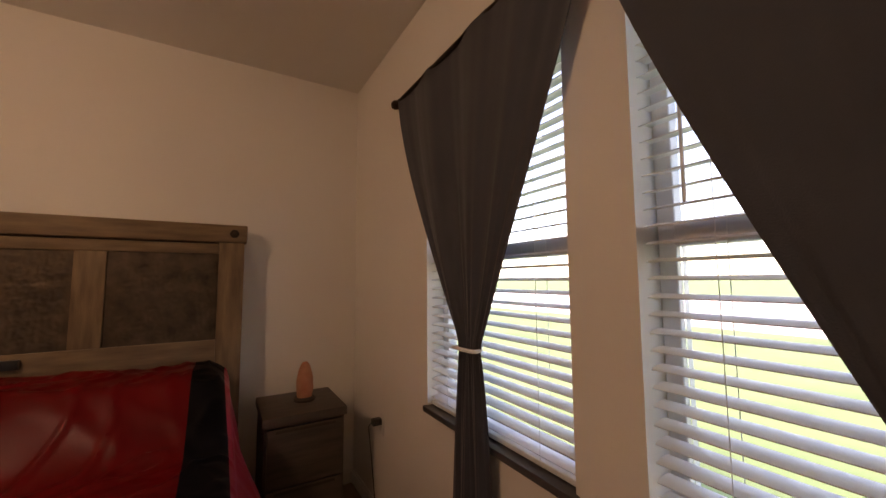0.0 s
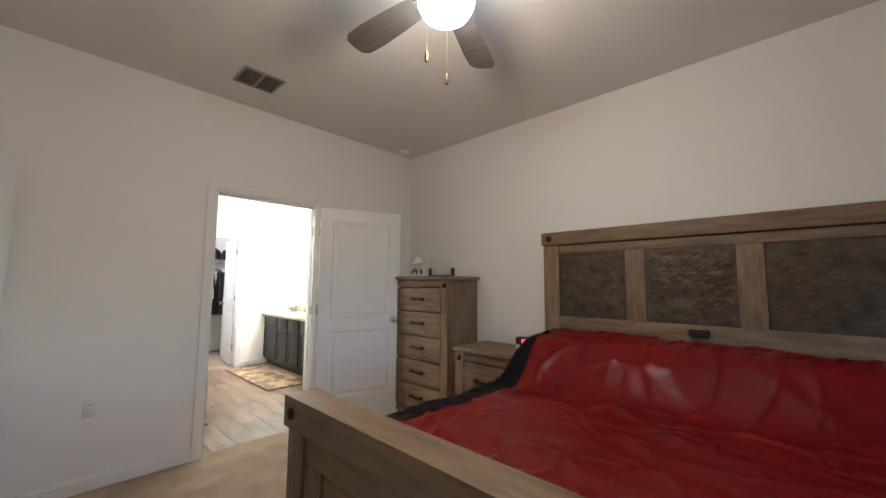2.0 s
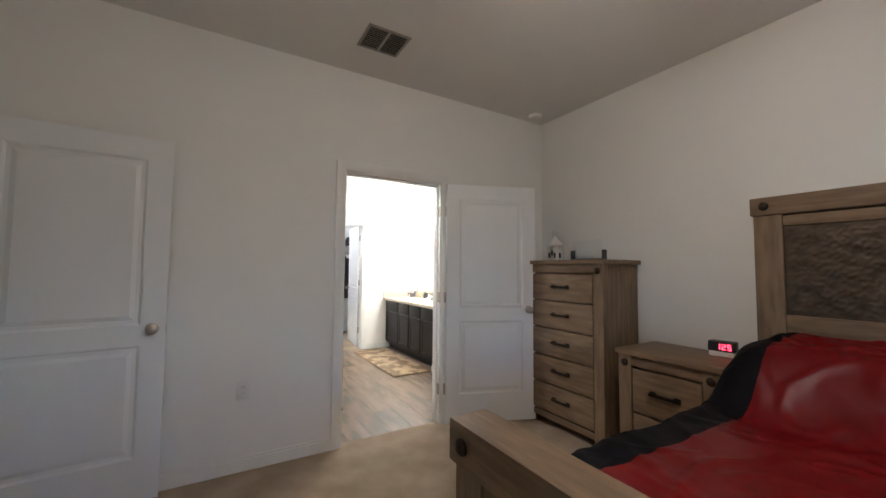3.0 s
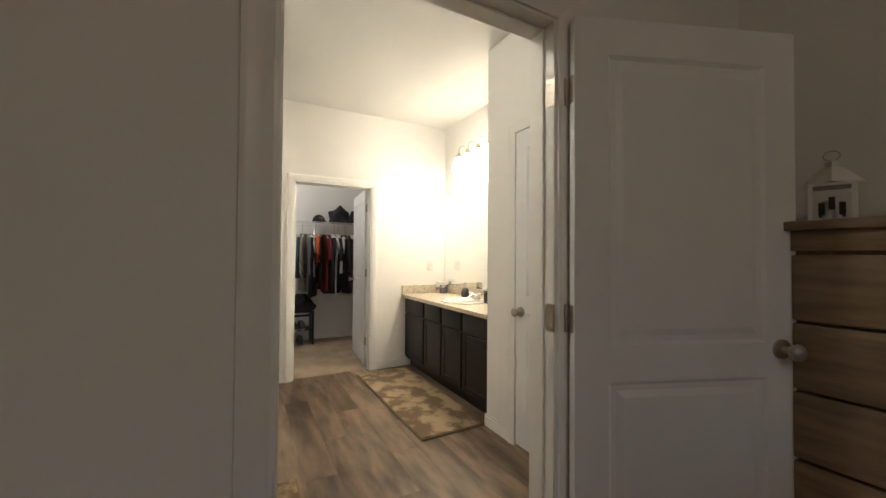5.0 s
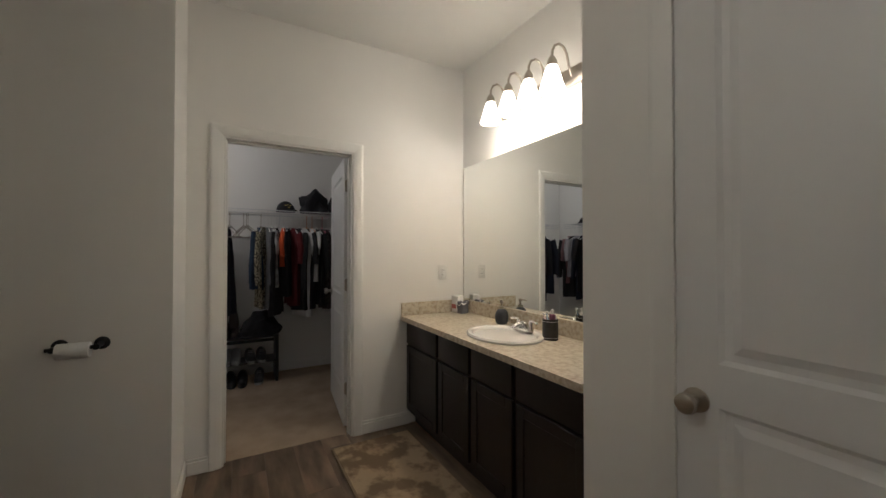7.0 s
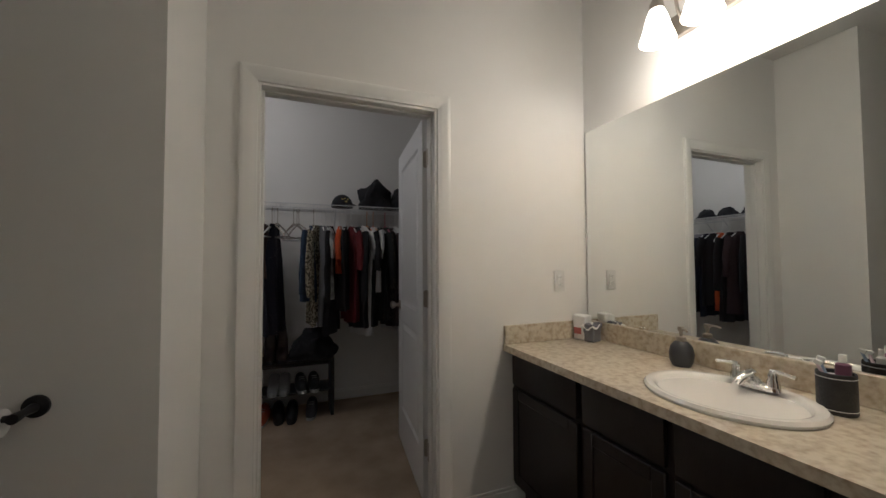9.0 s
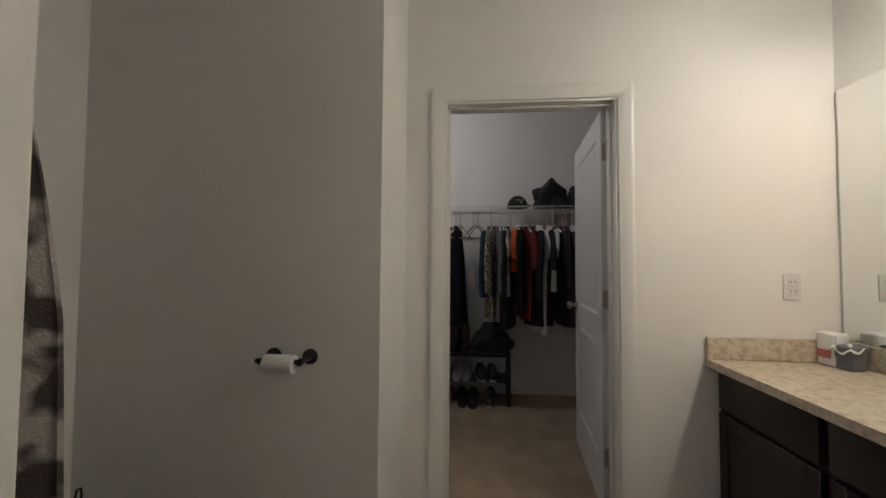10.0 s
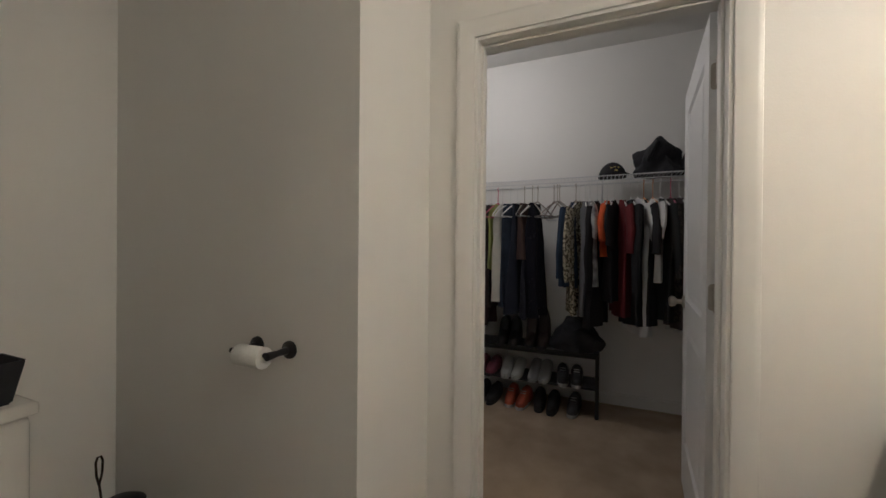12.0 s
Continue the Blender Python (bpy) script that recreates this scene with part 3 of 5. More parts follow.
def bedspread():
    """Red satin spread with black bands, humped over the pillows and hanging at both sides."""
    root = thing("bedspread", "red satin bedspread with black bands, loosely spread over pillows", "bedspread", pose(0, -0.085, -0.02))
    cx, half, fall = (BX0 + BX1) / 2, 0.945, 0.42
    total = half + fall

    def height(x, y):
        s = max(0.0, min(1.0, (y - 1.98) / 0.36))
        s = s * s * (3 - 2 * s)
        e = max(0.0, min(1.0, (y - 2.60) / 0.14))
        return 0.735 + 0.265 * s - 0.03 * e * e

    def place(u, v):
        d = (u - 0.5) * 2 * total
        y = 0.832 + v * (2.742 - 0.832)
        sgn = 1 if d > 0 else -1
        a = abs(d)
        wr = 0.010 * noise.noise((d * 2.2 + y * 1.6, y * 4.5 - d * 2.0, 1.0)) + 0.005 * noise.noise((d * 6 - y * 2, y * 8 + d * 4, 4.0))
        ridge = abs(noise.noise((d * 1.7 + 3, y * 5.5 + d * 2.5, 7.0)))
        near = max(0.0, min(1.0, (y - 1.55) / 0.5))
        crease = abs(noise.noise((d * 3.2 - y * 1.2, y * 2.2 + d * 1.1, 12.0)))
        wr += near * (0.035 * noise.noise((d * 2.6, y * 2.4, 9.0)) + 0.02 * max(0.0, 0.16 - crease))
        crease = abs(noise.noise((d * 1.6 + y * 2.0, y * 1.1 - d * 2.2, 15.0)))
        wr += 0.075 * max(0.0, 0.11 - crease)
        pull = abs(noise.noise((d * 2.4 + y * 3.1, y * 5.0 - d * 3.4, 21.0)))
        wr += (0.05 + 0.05 * near) * max(0.0, 0.12 - pull)
        wr += 0.028 * max(0.0, 0.28 - ridge) * (1 + max(0, y - 1.8))
        top = height(d, y)
        hump = top - 0.735
        shoulder = half - 0.12 * hump / 0.29
        if a < shoulder - 0.06:
            return (cx + d, y, top + wr)
        k = a - (shoulder - 0.06)
        r = 0.07 + hump * 0.35
        arc = r * math.pi / 2
        if k < arc:
            t = k / r
            return (cx + sgn * (shoulder - 0.06 + r * math.sin(t)), y, top - r * (1 - math.cos(t)) + wr)
        drop = k - arc
        wide = 0.05 + 0.20 * max(0.0, min(1.0, (2.30 - y) / 0.35)) * (sgn > 0)
        flare = wide * drop / 0.4 + 0.022 * math.sin(y * 13 + 2 * noise.noise((y * 2, 3, sgn))) * min(1, drop / 0.2)
        return (cx + sgn * (shoulder - 0.06 + r + flare), y, top - r - drop + wr * 0.4)

    for name, da, db, m, label in (("centre_panel", -0.78, 0.78, RED, "creased red satin"), ("band", -0.985, -0.78, BLACK_SATIN, "black satin band"), ("band", 0.78, 0.935, BLACK_SATIN, "black satin band"),
                                   ("side_panel", -total, -0.985, PINK, "rosy red satin side"), ("side_panel", 0.935, total, PINK, "rosy red satin side")):
        ua, ub = da / total / 2 + 0.5, db / total / 2 + 0.5
        part(name, sheet(max(12, int((ub - ua) * 230)), 170, lambda u, v: place(ua + (ub - ua) * u, v), 0.006), m, root, label)


bedspread()
solid("bed_remote", bm_box(-0.64, 2.655, 1.008, -0.535, 2.680, 1.052, 0.004), BLACK_PLASTIC, "small black control box on the headboard rail", "control box")


# ---- nightstands and chest ----
def drawer_case(name, w, d, h, drawers, at, label, category):
    """A case with a moulded top, posts, drawers with dark bar pulls. x across, front towards -y, z up."""
    root = thing(name, label, category, at)
    post = 0.085
    part("top", bm_box(-0.015, -0.018, h - 0.032, w + 0.015, d, h, 0.006), WOOD, root)
    body = part("body", wall_boxes([(0.012, 0.035, 0.07, w - 0.012, d - 0.01, h - 0.032)]), WOOD_V, root)
    for x in (0, w - post):
        part("post", bm_box(x, 0, 0, x + post, 0.06, h - 0.032, 0.004), WOOD_V, root)
        part("foot", bm_box(x, d - 0.07, 0, x + post, d - 0.005, 0.07, 0.003, seg=1), WOOD_V, root)
        part("bolt", bolt_head((x + post / 2, 0, h - 0.085), pose(0, 0, 0, 90)), IRON, root, "dark iron bolt head")
    part("frieze", bm_box(post, 0.006, h - 0.10, w - post, 0.04, h - 0.032, 0.003), WOOD, root)
    part("plinth", bm_box(post, 0.012, 0.07, w - post, 0.04, 0.12, 0.003), WOOD, root)
    z0, z1 = 0.13, h - 0.108
    dh = (z1 - z0) / drawers
    for k in range(drawers):
        za = z0 + k * dh
        dr = part("drawer", bm_box(post + 0.008, 0.004, za + 0.006, w - post - 0.008, 0.034, za + dh - 0.006, 0.005), WOOD, root)
        # Dark sheet behind the drawer, for the shade in its gaps.
        part("recess", bm_box(post + 0.002, 0.0352, za, w - post - 0.002, 0.0365, za + dh), WOOD_DARK, root)
        zc = za + dh * 0.52
        bm = bm_box(w / 2 - 0.085, -0.024, zc - 0.009, w / 2 + 0.085, -0.012, zc + 0.009, 0.004)
        for s in (-0.07, 0.07):
            bm_box(w / 2 + s - 0.008, -0.014, zc - 0.006, w / 2 + s + 0.008, 0.005, zc + 0.006, 0.002, into=bm, seg=1)
            bm_box(w / 2 + s - 0.02, 0.001, zc - 0.016, w / 2 + s + 0.02, 0.0045, zc + 0.016, 0.001, into=bm, seg=1)
        part("handle", bm, IRON, dr, "dark iron bar pull")
    return root


drawer_case("chest_of_drawers", 0.80, 0.45, 1.39, 5, pose(-3.21, 2.38, 0), "tall rustic brown wood chest with five drawers", "chest")
drawer_case("nightstand", 0.585, 0.45, 0.80, 2, pose(-2.235, 2.29, 0), "rustic brown wood nightstand holding a clock radio", "nightstand")


def plain_nightstand():
    root = thing("nightstand", "dark grey-brown boxy nightstand holding a salt lamp", "nightstand", pose(0.462, 2.28, 0))
    w, d, h = 0.40, 0.42, 0.715
    part("top", bm_box(-0.012, -0.012, h - 0.045, w + 0.012, d, h, 0.005), WOOD_GREY, root)
    part("body", wall_boxes([(0.0, 0.012, 0.05, w, d - 0.01, h - 0.045), (0.03, 0.05, 0.0, w - 0.03, d - 0.04, 0.05)]), WOOD_GREY, root)
    for za, zb in ((0.07, 0.355), (0.365, 0.655)):
        f = part("drawer", bm_box(0.012, -0.004, za, w - 0.012, 0.012, zb, 0.004), WOOD_GREY, root)
        # Raised dark strip in place of a shaded finger groove.
        part("finger_groove", bm_box(0.05, -0.0055, zb - 0.022, w - 0.05, -0.003, zb - 0.008), WOOD_DARK, f)


plain_nightstand()


def clock_radio():
    root = thing("clock_radio", "silver and black clock radio with red digits", "clock", pose(-1.775, 2.63, 0.80, 0, 0, 10) @ Matrix.Scale(0.84, 4))
    part("base", bm_box(-0.075, -0.05, 0, 0.075, 0.06, 0.035, 0.010), WHITE_PLASTIC, root, "silver-grey base")
    part("case", bm_box(-0.082, -0.045, 0.035, 0.082, 0.05, 0.105, 0.010), BLACK_PLASTIC, root)
    bm = bmesh.new()
    w, h, t = 0.022, 0.038, 0.005
    for k, segs in enumerate(("bc", "abged", "afgcd")):
        x0 = -0.028 + k * 0.032
        for s in segs:
            b = {"a": (0, h - t, w, h), "g": (0, h / 2 - t / 2, w, h / 2 + t / 2), "d": (0, 0, w, t), "b": (w - t, h / 2, w, h), "c": (w - t, 0, w, h / 2), "f": (0, h / 2, t, h), "e": (0, 0, t, h / 2)}[s]
            bm_box(x0 + b[0], -0.0475, 0.051 + b[1], x0 + b[2], -0.0462, 0.051 + b[3], into=bm)
    part("digits", bm, LED, root, "glowing red digits")


clock_radio()


def salt_lamp():
    root = thing("salt_lamp", "unlit orange-pink salt rock lamp", "lamp", pose(0.69, 2.50, 0.715))
    part("base", lathe(((0.0, 0.0), (0.058, 0.0), (0.060, 0.012), (0.052, 0.020), (0.0, 0.021)), 24), WOOD_DARK, root, "dark wooden base")
    bm = lathe([(0.0, 0.020)] + [(0.047 * math.sin(math.pi * (0.28 + 0.70 * k / 11)) ** 0.45, 0.021 + 0.195 * k / 11) for k in range(12)] + [(0.0, 0.218)], 26)
    for v in bm.verts:
        f = 1 + 0.07 * noise.noise(v.co * 22)
        v.co.x, v.co.y = v.co.x * f, v.co.y * f
    part("rock", bm, SALT, root)


salt_lamp()


def lantern():
    root = thing("lantern", "small white house-shaped lantern on the chest", "lantern", pose(-3.08, 2.62, 1.39, 0, 0, 15) @ Matrix.Scale(0.99, 4))
    bm = bm_box(-0.065, -0.065, 0, 0.065, 0.065, 0.012, 0.003)
    for x in (-0.055, 0.055):
        for y in (-0.055, 0.055):
            bm_box(x - 0.007, y - 0.007, 0.012, x + 0.007, y + 0.007, 0.135, into=bm)
    bm_box(-0.062, -0.062, 0.135, 0.062, 0.062, 0.148, 0.002, into=bm, seg=1)
    part("frame", bm, WHITE_PLASTIC, root)
    part("roof", lathe(((0.085, 0.148), (0.080, 0.152), (0.03, 0.205), (0.018, 0.208), (0.018, 0.225), (0.024, 0.228), (0.0, 0.240)), 4), WHITE_PLASTIC, root, smooth=False)
    for s in (-1, 1):
        bm = bmesh.new()
        for k in range(3):
            bm_box(-0.035 + k * 0.026, s * 0.050 - 0.002, 0.03 + 0.02 * (k % 2), -0.018 + k * 0.026, s * 0.050 + 0.002, 0.075 + 0.02 * (k % 2), into=bm)
        # Solid dark blocks colour in the shade of the cut-outs.
        part("cutout", bm, OPENING_SHADE, root, "dark cut-out pattern")
    part("candle", lathe(((0.0, 0.012), (0.026, 0.012), (0.026, 0.085), (0.0, 0.086)), 18), PAPER, root)
    part("ring", tube([(0.022 * math.cos(a), 0, 0.252 + 0.018 * math.sin(a)) for a in [i * math.pi / 8 for i in range(17)]], 0.002, 6), NICKEL, root)


lantern()


def plaque():
    root = thing("display_stand", "black stand holding a clear acrylic plaque", "display stand", pose(-2.72, 2.62, 1.39, 0, 0, 4))
    bm = bm_box(-0.15, -0.03, 0, 0.15, 0.03, 0.016, 0.003)
    for x in (-0.145, 0.145):
        bm_box(x - 0.011, -0.02, 0.016, x + 0.011, 0.02, 0.085, 0.003, into=bm)
    part("stand", bm, BLACK_PLASTIC, root)
    part("plaque", bm_box(-0.133, -0.004, 0.017, 0.133, 0.004, 0.165, 0.002, seg=1), CLEAR, root, "clear acrylic plaque")


plaque()


# ---- fan, vents, sockets ----
def ceiling_fan():
    root = thing("ceiling_fan", "ceiling fan with grey blades and lit frosted globe", "ceiling fan", pose(-1.135, 0.99, H - 0.045))
    part("canopy", lathe(((0.0, 0.045), (0.075, 0.045), (0.07, 0.0), (0.03, -0.055), (0.0, -0.056)), 28), NICKEL, root)
    part("motor", lathe(((0.03, -0.05), (0.10, -0.075), (0.125, -0.12), (0.125, -0.19), (0.10, -0.225), (0.07, -0.24), (0.0, -0.242)), 32), NICKEL, root)
    part("globe", lathe(((0.06, -0.242), (0.105, -0.262), (0.12, -0.295), (0.10, -0.335), (0.055, -0.358), (0.0, -0.365)), 28), FAN_GLASS, root, "lit frosted glass globe")
    a0 = math.degrees(math.atan2(-0.05, -0.615))
    for k in range(5):
        arm = pose(0, 0, -0.225, 0, 0, a0 + 72 * k)
        pts = [(0.17, -0.055), (0.30, -0.068), (0.48, -0.078), (0.58, -0.074), (0.615, -0.05), (0.622, 0.0), (0.615, 0.05), (0.58, 0.074), (0.48, 0.078), (0.30, 0.068), (0.17, 0.055)]
        bm = bmesh.new()
        f = bm.faces.new([bm.verts.new((x, y, 0)) for x, y in pts])
        bmesh.ops.solidify(bm, geom=[f], thickness=0.007)
        moved(bm, arm @ pose(0, 0, 0, 11))
        b = part("blade", bm, FAN_BLADE, root, "grey fan blade", smooth=False)
        bm = bm_box(0.09, -0.016, 0.002, 0.24, 0.016, 0.010, 0.002, seg=1)
        part("bracket", moved(bm, arm @ pose(0, 0, 0, 6)), NICKEL, b)
    for x, y, n in ((-0.06, 0.07, 0.31), (-0.085, -0.03, 0.24)):
        bm = tube([(x, y, -0.235), (x, y, -0.235 - n)], 0.0010, 5)
        joined(bm, moved(lathe(((0.0, 0.0), (0.006, -0.004), (0.009, -0.03), (0.007, -0.05), (0.0, -0.053)), 12), pose(x, y, -0.235 - n)))
        part("pull_chain", bm, IRON, root, "pull chain with small fob")
    point_lamp("fan_lamp", (-1.135, 0.99, H - 0.475), FAN_W, (1.0, 0.66, 0.34), 0.09)


ceiling_fan()


def ceiling_vent():
    root = thing("ceiling_vent", "grey metal ceiling register with louvres", "vent", pose(-2.965, 0.89, H))
    bm = bmesh.new()
    w, d = 0.13, 0.145
    for b in ((-w, -d, w, -d + 0.018), (-w, d - 0.018, w, d), (-w, -d + 0.018, -w + 0.018, d - 0.018), (w - 0.018, -d + 0.018, w, d - 0.018), (-w + 0.018, -0.009, w - 0.018, 0.009)):
        bm_box(b[0], b[1], -0.009, b[2], b[3], -0.001, 0.002, into=bm, seg=1)
    part("frame", bm, VENT_M, root)
    # Dark plate in place of the unlit duct behind the louvres.
    part("backing", bm_box(-w + 0.01, -d + 0.01, -0.002, w - 0.01, d - 0.01, -0.0005), OPENING_SHADE, root)
    me = mesh_of("slat", bm_box(-0.008, -0.058, -0.0012, 0.008, 0.058, 0.0012), VENT_M)
    for s in (-0.068, 0.068):
        for k in range(12):
            o = new("slat", me)
            o.parent = root
            o.matrix_local = pose(-0.105 + k * 0.019, s, -0.006, 0, 40, 0)


ceiling_vent()


def wall_plate(at, label):
    """A duplex outlet with its cover plate; its face looks along -y."""
    root = thing("outlet", label, "outlet", at)
    part("plate", bm_box(-0.036, -0.006, -0.058, 0.036, 0, 0.058, 0.004), WHITE_PLASTIC, root)
    for z in (-0.021, 0.021):
        o = part("socket", bm_box(-0.017, -0.008, z - 0.015, 0.017, -0.005, z + 0.015, 0.004), WHITE_PLASTIC, root)
        bm = bmesh.new()
        for x in (-0.007, 0.007):
            bm_box(x - 0.0012, -0.0086, z - 0.003, x + 0.0012, -0.0079, z + 0.007, into=bm)
        # Slots are dark raised blocks, coloured for the shade inside them.
        part("slots", bm, OPENING_SHADE, o, "dark socket slots")
    part("screw", moved(lathe(((0.0, 0.0), (0.003, 0.0), (0.002, 0.0008), (0.0, 0.001)), 10), pose(0, -0.006, 0, 90)), WHITE_PLASTIC, root)


wall_plate(pose(-3.461, 0.155, 0.51, 0, 0, 90), "white duplex outlet on the bedroom wall")
wall_plate(pose(1.096, 2.31, 0.56, 0, 0, -90), "white duplex outlet beside the nightstand")
wall_plate(pose(-6.57, 2.715, 1.148, 0, 0, 90), "white duplex outlet near the vanity mirror")


def plug():
    root = thing("power_plug", "black power adapter in the outlet", "plug", pose(1.088, 2.31, 0.58))
    part("adapter", bm_box(-0.055, -0.022, -0.018, -0.001, 0.022, 0.018, 0.005), BLACK_PLASTIC, root)
    part("cord", tube([(-0.05, 0.01, 0), (-0.065, 0.03, -0.03), (-0.04, 0.05, -0.2), (-0.02, 0.04, -0.45), (-0.05, 0.06, -0.565), (-0.1, 0.12, -0.575)], 0.003, 6), BLACK_PLASTIC, root)


plug()


def smoke_detector():
    root = thing("smoke_detector", "white round smoke detector high in the corner", "smoke detector", pose(-3.32, 2.62, H))
    part("body", lathe(((0.065, 0.0), (0.065, -0.012), (0.058, -0.03), (0.04, -0.038), (0.0, -0.04)), 28), WHITE_PLASTIC, root)


smoke_detector()


# ---- vanity ----
VX0, VX1, VY0 = -6.57, -4.87, 2.40
CT = 0.825


def vanity():
    widths = (0.51, 0.385, 0.375, 0.428)
    x = VX0 + 0.001
    for k, w in enumerate(widths):
        root = thing("vanity_cabinet", "dark espresso shaker vanity cabinet under the countertop", "cabinet", pose(x, VY0, 0), group="vanity cabinets")
        part("body", wall_boxes([(0, 0.012, 0.10, w - 0.0006, 0.52, CT - 0.034), (0, 0.075, 0.0, w - 0.0006, 0.5, 0.10)]), ESPRESSO, root)
        for name, za, zb in (("drawer_front", CT - 0.205, CT - 0.05), ("door", 0.125, CT - 0.222)):
            fr = 0.05 if name == "door" else 0.0
            x0, x1 = 0.016, w - 0.016
            bm = bmesh.new()
            if fr:
                for b in ((x0, za, x0 + fr, zb), (x1 - fr, za, x1, zb), (x0 + fr, za, x1 - fr, za + fr), (x0 + fr, zb - fr, x1 - fr, zb)):
                    bm_box(b[0], -0.008, b[1], b[2], 0.012, b[3], 0.003, into=bm, seg=1)
            else:
                bm_box(x0, -0.008, za, x1, 0.012, zb, 0.006, into=bm)
            d = part(name, bm, ESPRESSO, root)
            if fr:
                part("panel", bm_box(x0 + fr - 0.002, -0.001, za + fr - 0.002, x1 - fr + 0.002, 0.010, zb - fr + 0.002), ESPRESSO, d)
        x += w


vanity()


def countertop():
    root = thing("countertop", "beige mottled laminate countertop with backsplash", "countertop")
    cx, cy, a, b = -5.64, 2.607, 0.205, 0.175
    bm = bmesh.new()
    outer = []
    n = 48
    x0, x1, y0, y1 = VX0 + 0.001, VX1 - 0.001, 2.350, 2.913
    for i in range(n):
        t = 2 * math.pi * i / n
        c, s = math.cos(t), math.sin(t)
        k = min((x1 - cx) / c if c > 1e-6 else ((x0 - cx) / c if c < -1e-6 else 1e9), (y1 - cy) / s if s > 1e-6 else ((y0 - cy) / s if s < -1e-6 else 1e9))
        outer.append((cx + c * k, cy + s * k))
    corners = [(x0, y0), (x1, y0), (x1, y1), (x0, y1)]
    for c in corners:
        j = min(range(n), key=lambda i: (outer[i][0] - c[0]) ** 2 + (outer[i][1] - c[1]) ** 2)
        outer[j] = c
    vo = [bm.verts.new((x, y, CT)) for x, y in outer]
    vi = [bm.verts.new((cx + a * math.cos(2 * math.pi * i / n), cy + b * math.sin(2 * math.pi * i / n), CT)) for i in range(n)]
    for i in range(n):
        j = (i + 1) % n
        bm.faces.new((vo[i], vo[j], vi[j], vi[i]))
    bmesh.ops.recalc_face_normals(bm, faces=bm.faces[:])
    bmesh.ops.solidify(bm, geom=bm.faces[:], thickness=0.033)
    part("top", bm, LAMINATE, root, smooth=False)
    part("backsplash", bm_box(VX0 + 0.02, 2.893, CT + 0.0005, VX1 - 0.001, 2.9135, CT + 0.098, 0.003, seg=1), LAMINATE, root)
    part("side_splash", bm_box(VX0 + 0.001, 2.352, CT + 0.0005, VX0 + 0.02, 2.9135, CT + 0.098, 0.003, seg=1), LAMINATE, root)


countertop()


def sink():
    root = thing("sink", "white oval drop-in basin set in the countertop", "sink", pose(-5.64, 2.607, CT))
    prof = ((1.12, 0.001), (1.135, 0.010), (1.10, 0.019), (1.02, 0.020), (0.96, 0.014), (0.90, -0.01), (0.80, -0.07), (0.60, -0.115), (0.30, -0.135), (0.09, -0.14), (0.0, -0.141))
    bm = lathe([(r, z) for r, z in prof], 48)
    bmesh.ops.scale(bm, vec=(0.214, 0.180, 1), verts=bm.verts[:])
    part("basin", bm, PORCELAIN, root)
    part("drain", lathe(((0.0, -0.1385), (0.022, -0.1385), (0.022, -0.136), (0.014, -0.135), (0.0, -0.137)), 20), CHROME, root)
    fx = thing("faucet", "chrome two-handle centreset faucet behind the basin", "faucet", pose(-5.645, 2.765, CT + 0.012) @ Matrix.Scale(0.86, 4))
    part("base", moved(lathe(((0.0, 0.0), (1.0, 0.0), (0.95, 0.016), (0.6, 0.024), (0.0, 0.025)), 28), Matrix.Diagonal((0.088, 0.030, 1, 1))), CHROME, fx)
    part("spout", tube([(0, 0.012, 0.012), (0, 0.004, 0.036), (0, -0.02, 0.052), (0, -0.055, 0.050), (0, -0.095, 0.034), (0, -0.112, 0.022)], [0.024, 0.023, 0.021, 0.018, 0.015, 0.012], 14), CHROME, fx)
    for s in (-1, 1):
        h = part("handle", moved(lathe(((0.0, 0.0), (0.022, 0.0), (0.020, 0.02), (0.015, 0.035), (0.017, 0.045), (0.012, 0.056), (0.0, 0.058)), 18), pose(s * 0.062, 0, 0.015)), CHROME, fx)
        part("lever", tube([(s * 0.055, 0, 0.072), (s * 0.075, -0.002, 0.076), (s * 0.10, -0.004, 0.074), (s * 0.135, -0.006, 0.069)], [0.009, 0.008, 0.0065, 0.008], 10), CHROME, h)


sink()


def soap_dispenser():
    root = thing("soap_dispenser", "dark slate ceramic soap dispenser with metal pump", "soap dispenser", pose(-5.94, 2.825, CT))
    part("bottle", lathe(((0.0, 0.0), (0.033, 0.0), (0.043, 0.02), (0.046, 0.05), (0.040, 0.080), (0.028, 0.096), (0.018, 0.102), (0.0, 0.103)), 28), STONEWARE, root)
    p = part("pump", lathe(((0.0, 0.102), (0.018, 0.102), (0.018, 0.118), (0.007, 0.122), (0.007, 0.142), (0.012, 0.144), (0.012, 0.160), (0.0, 0.162)), 18), NICKEL, root, "metal pump")
    part("nozzle", tube([(0, 0, 0.153), (0.03, -0.016, 0.153), (0.042, -0.022, 0.147)], 0.0045, 8), NICKEL, p)


soap_dispenser()


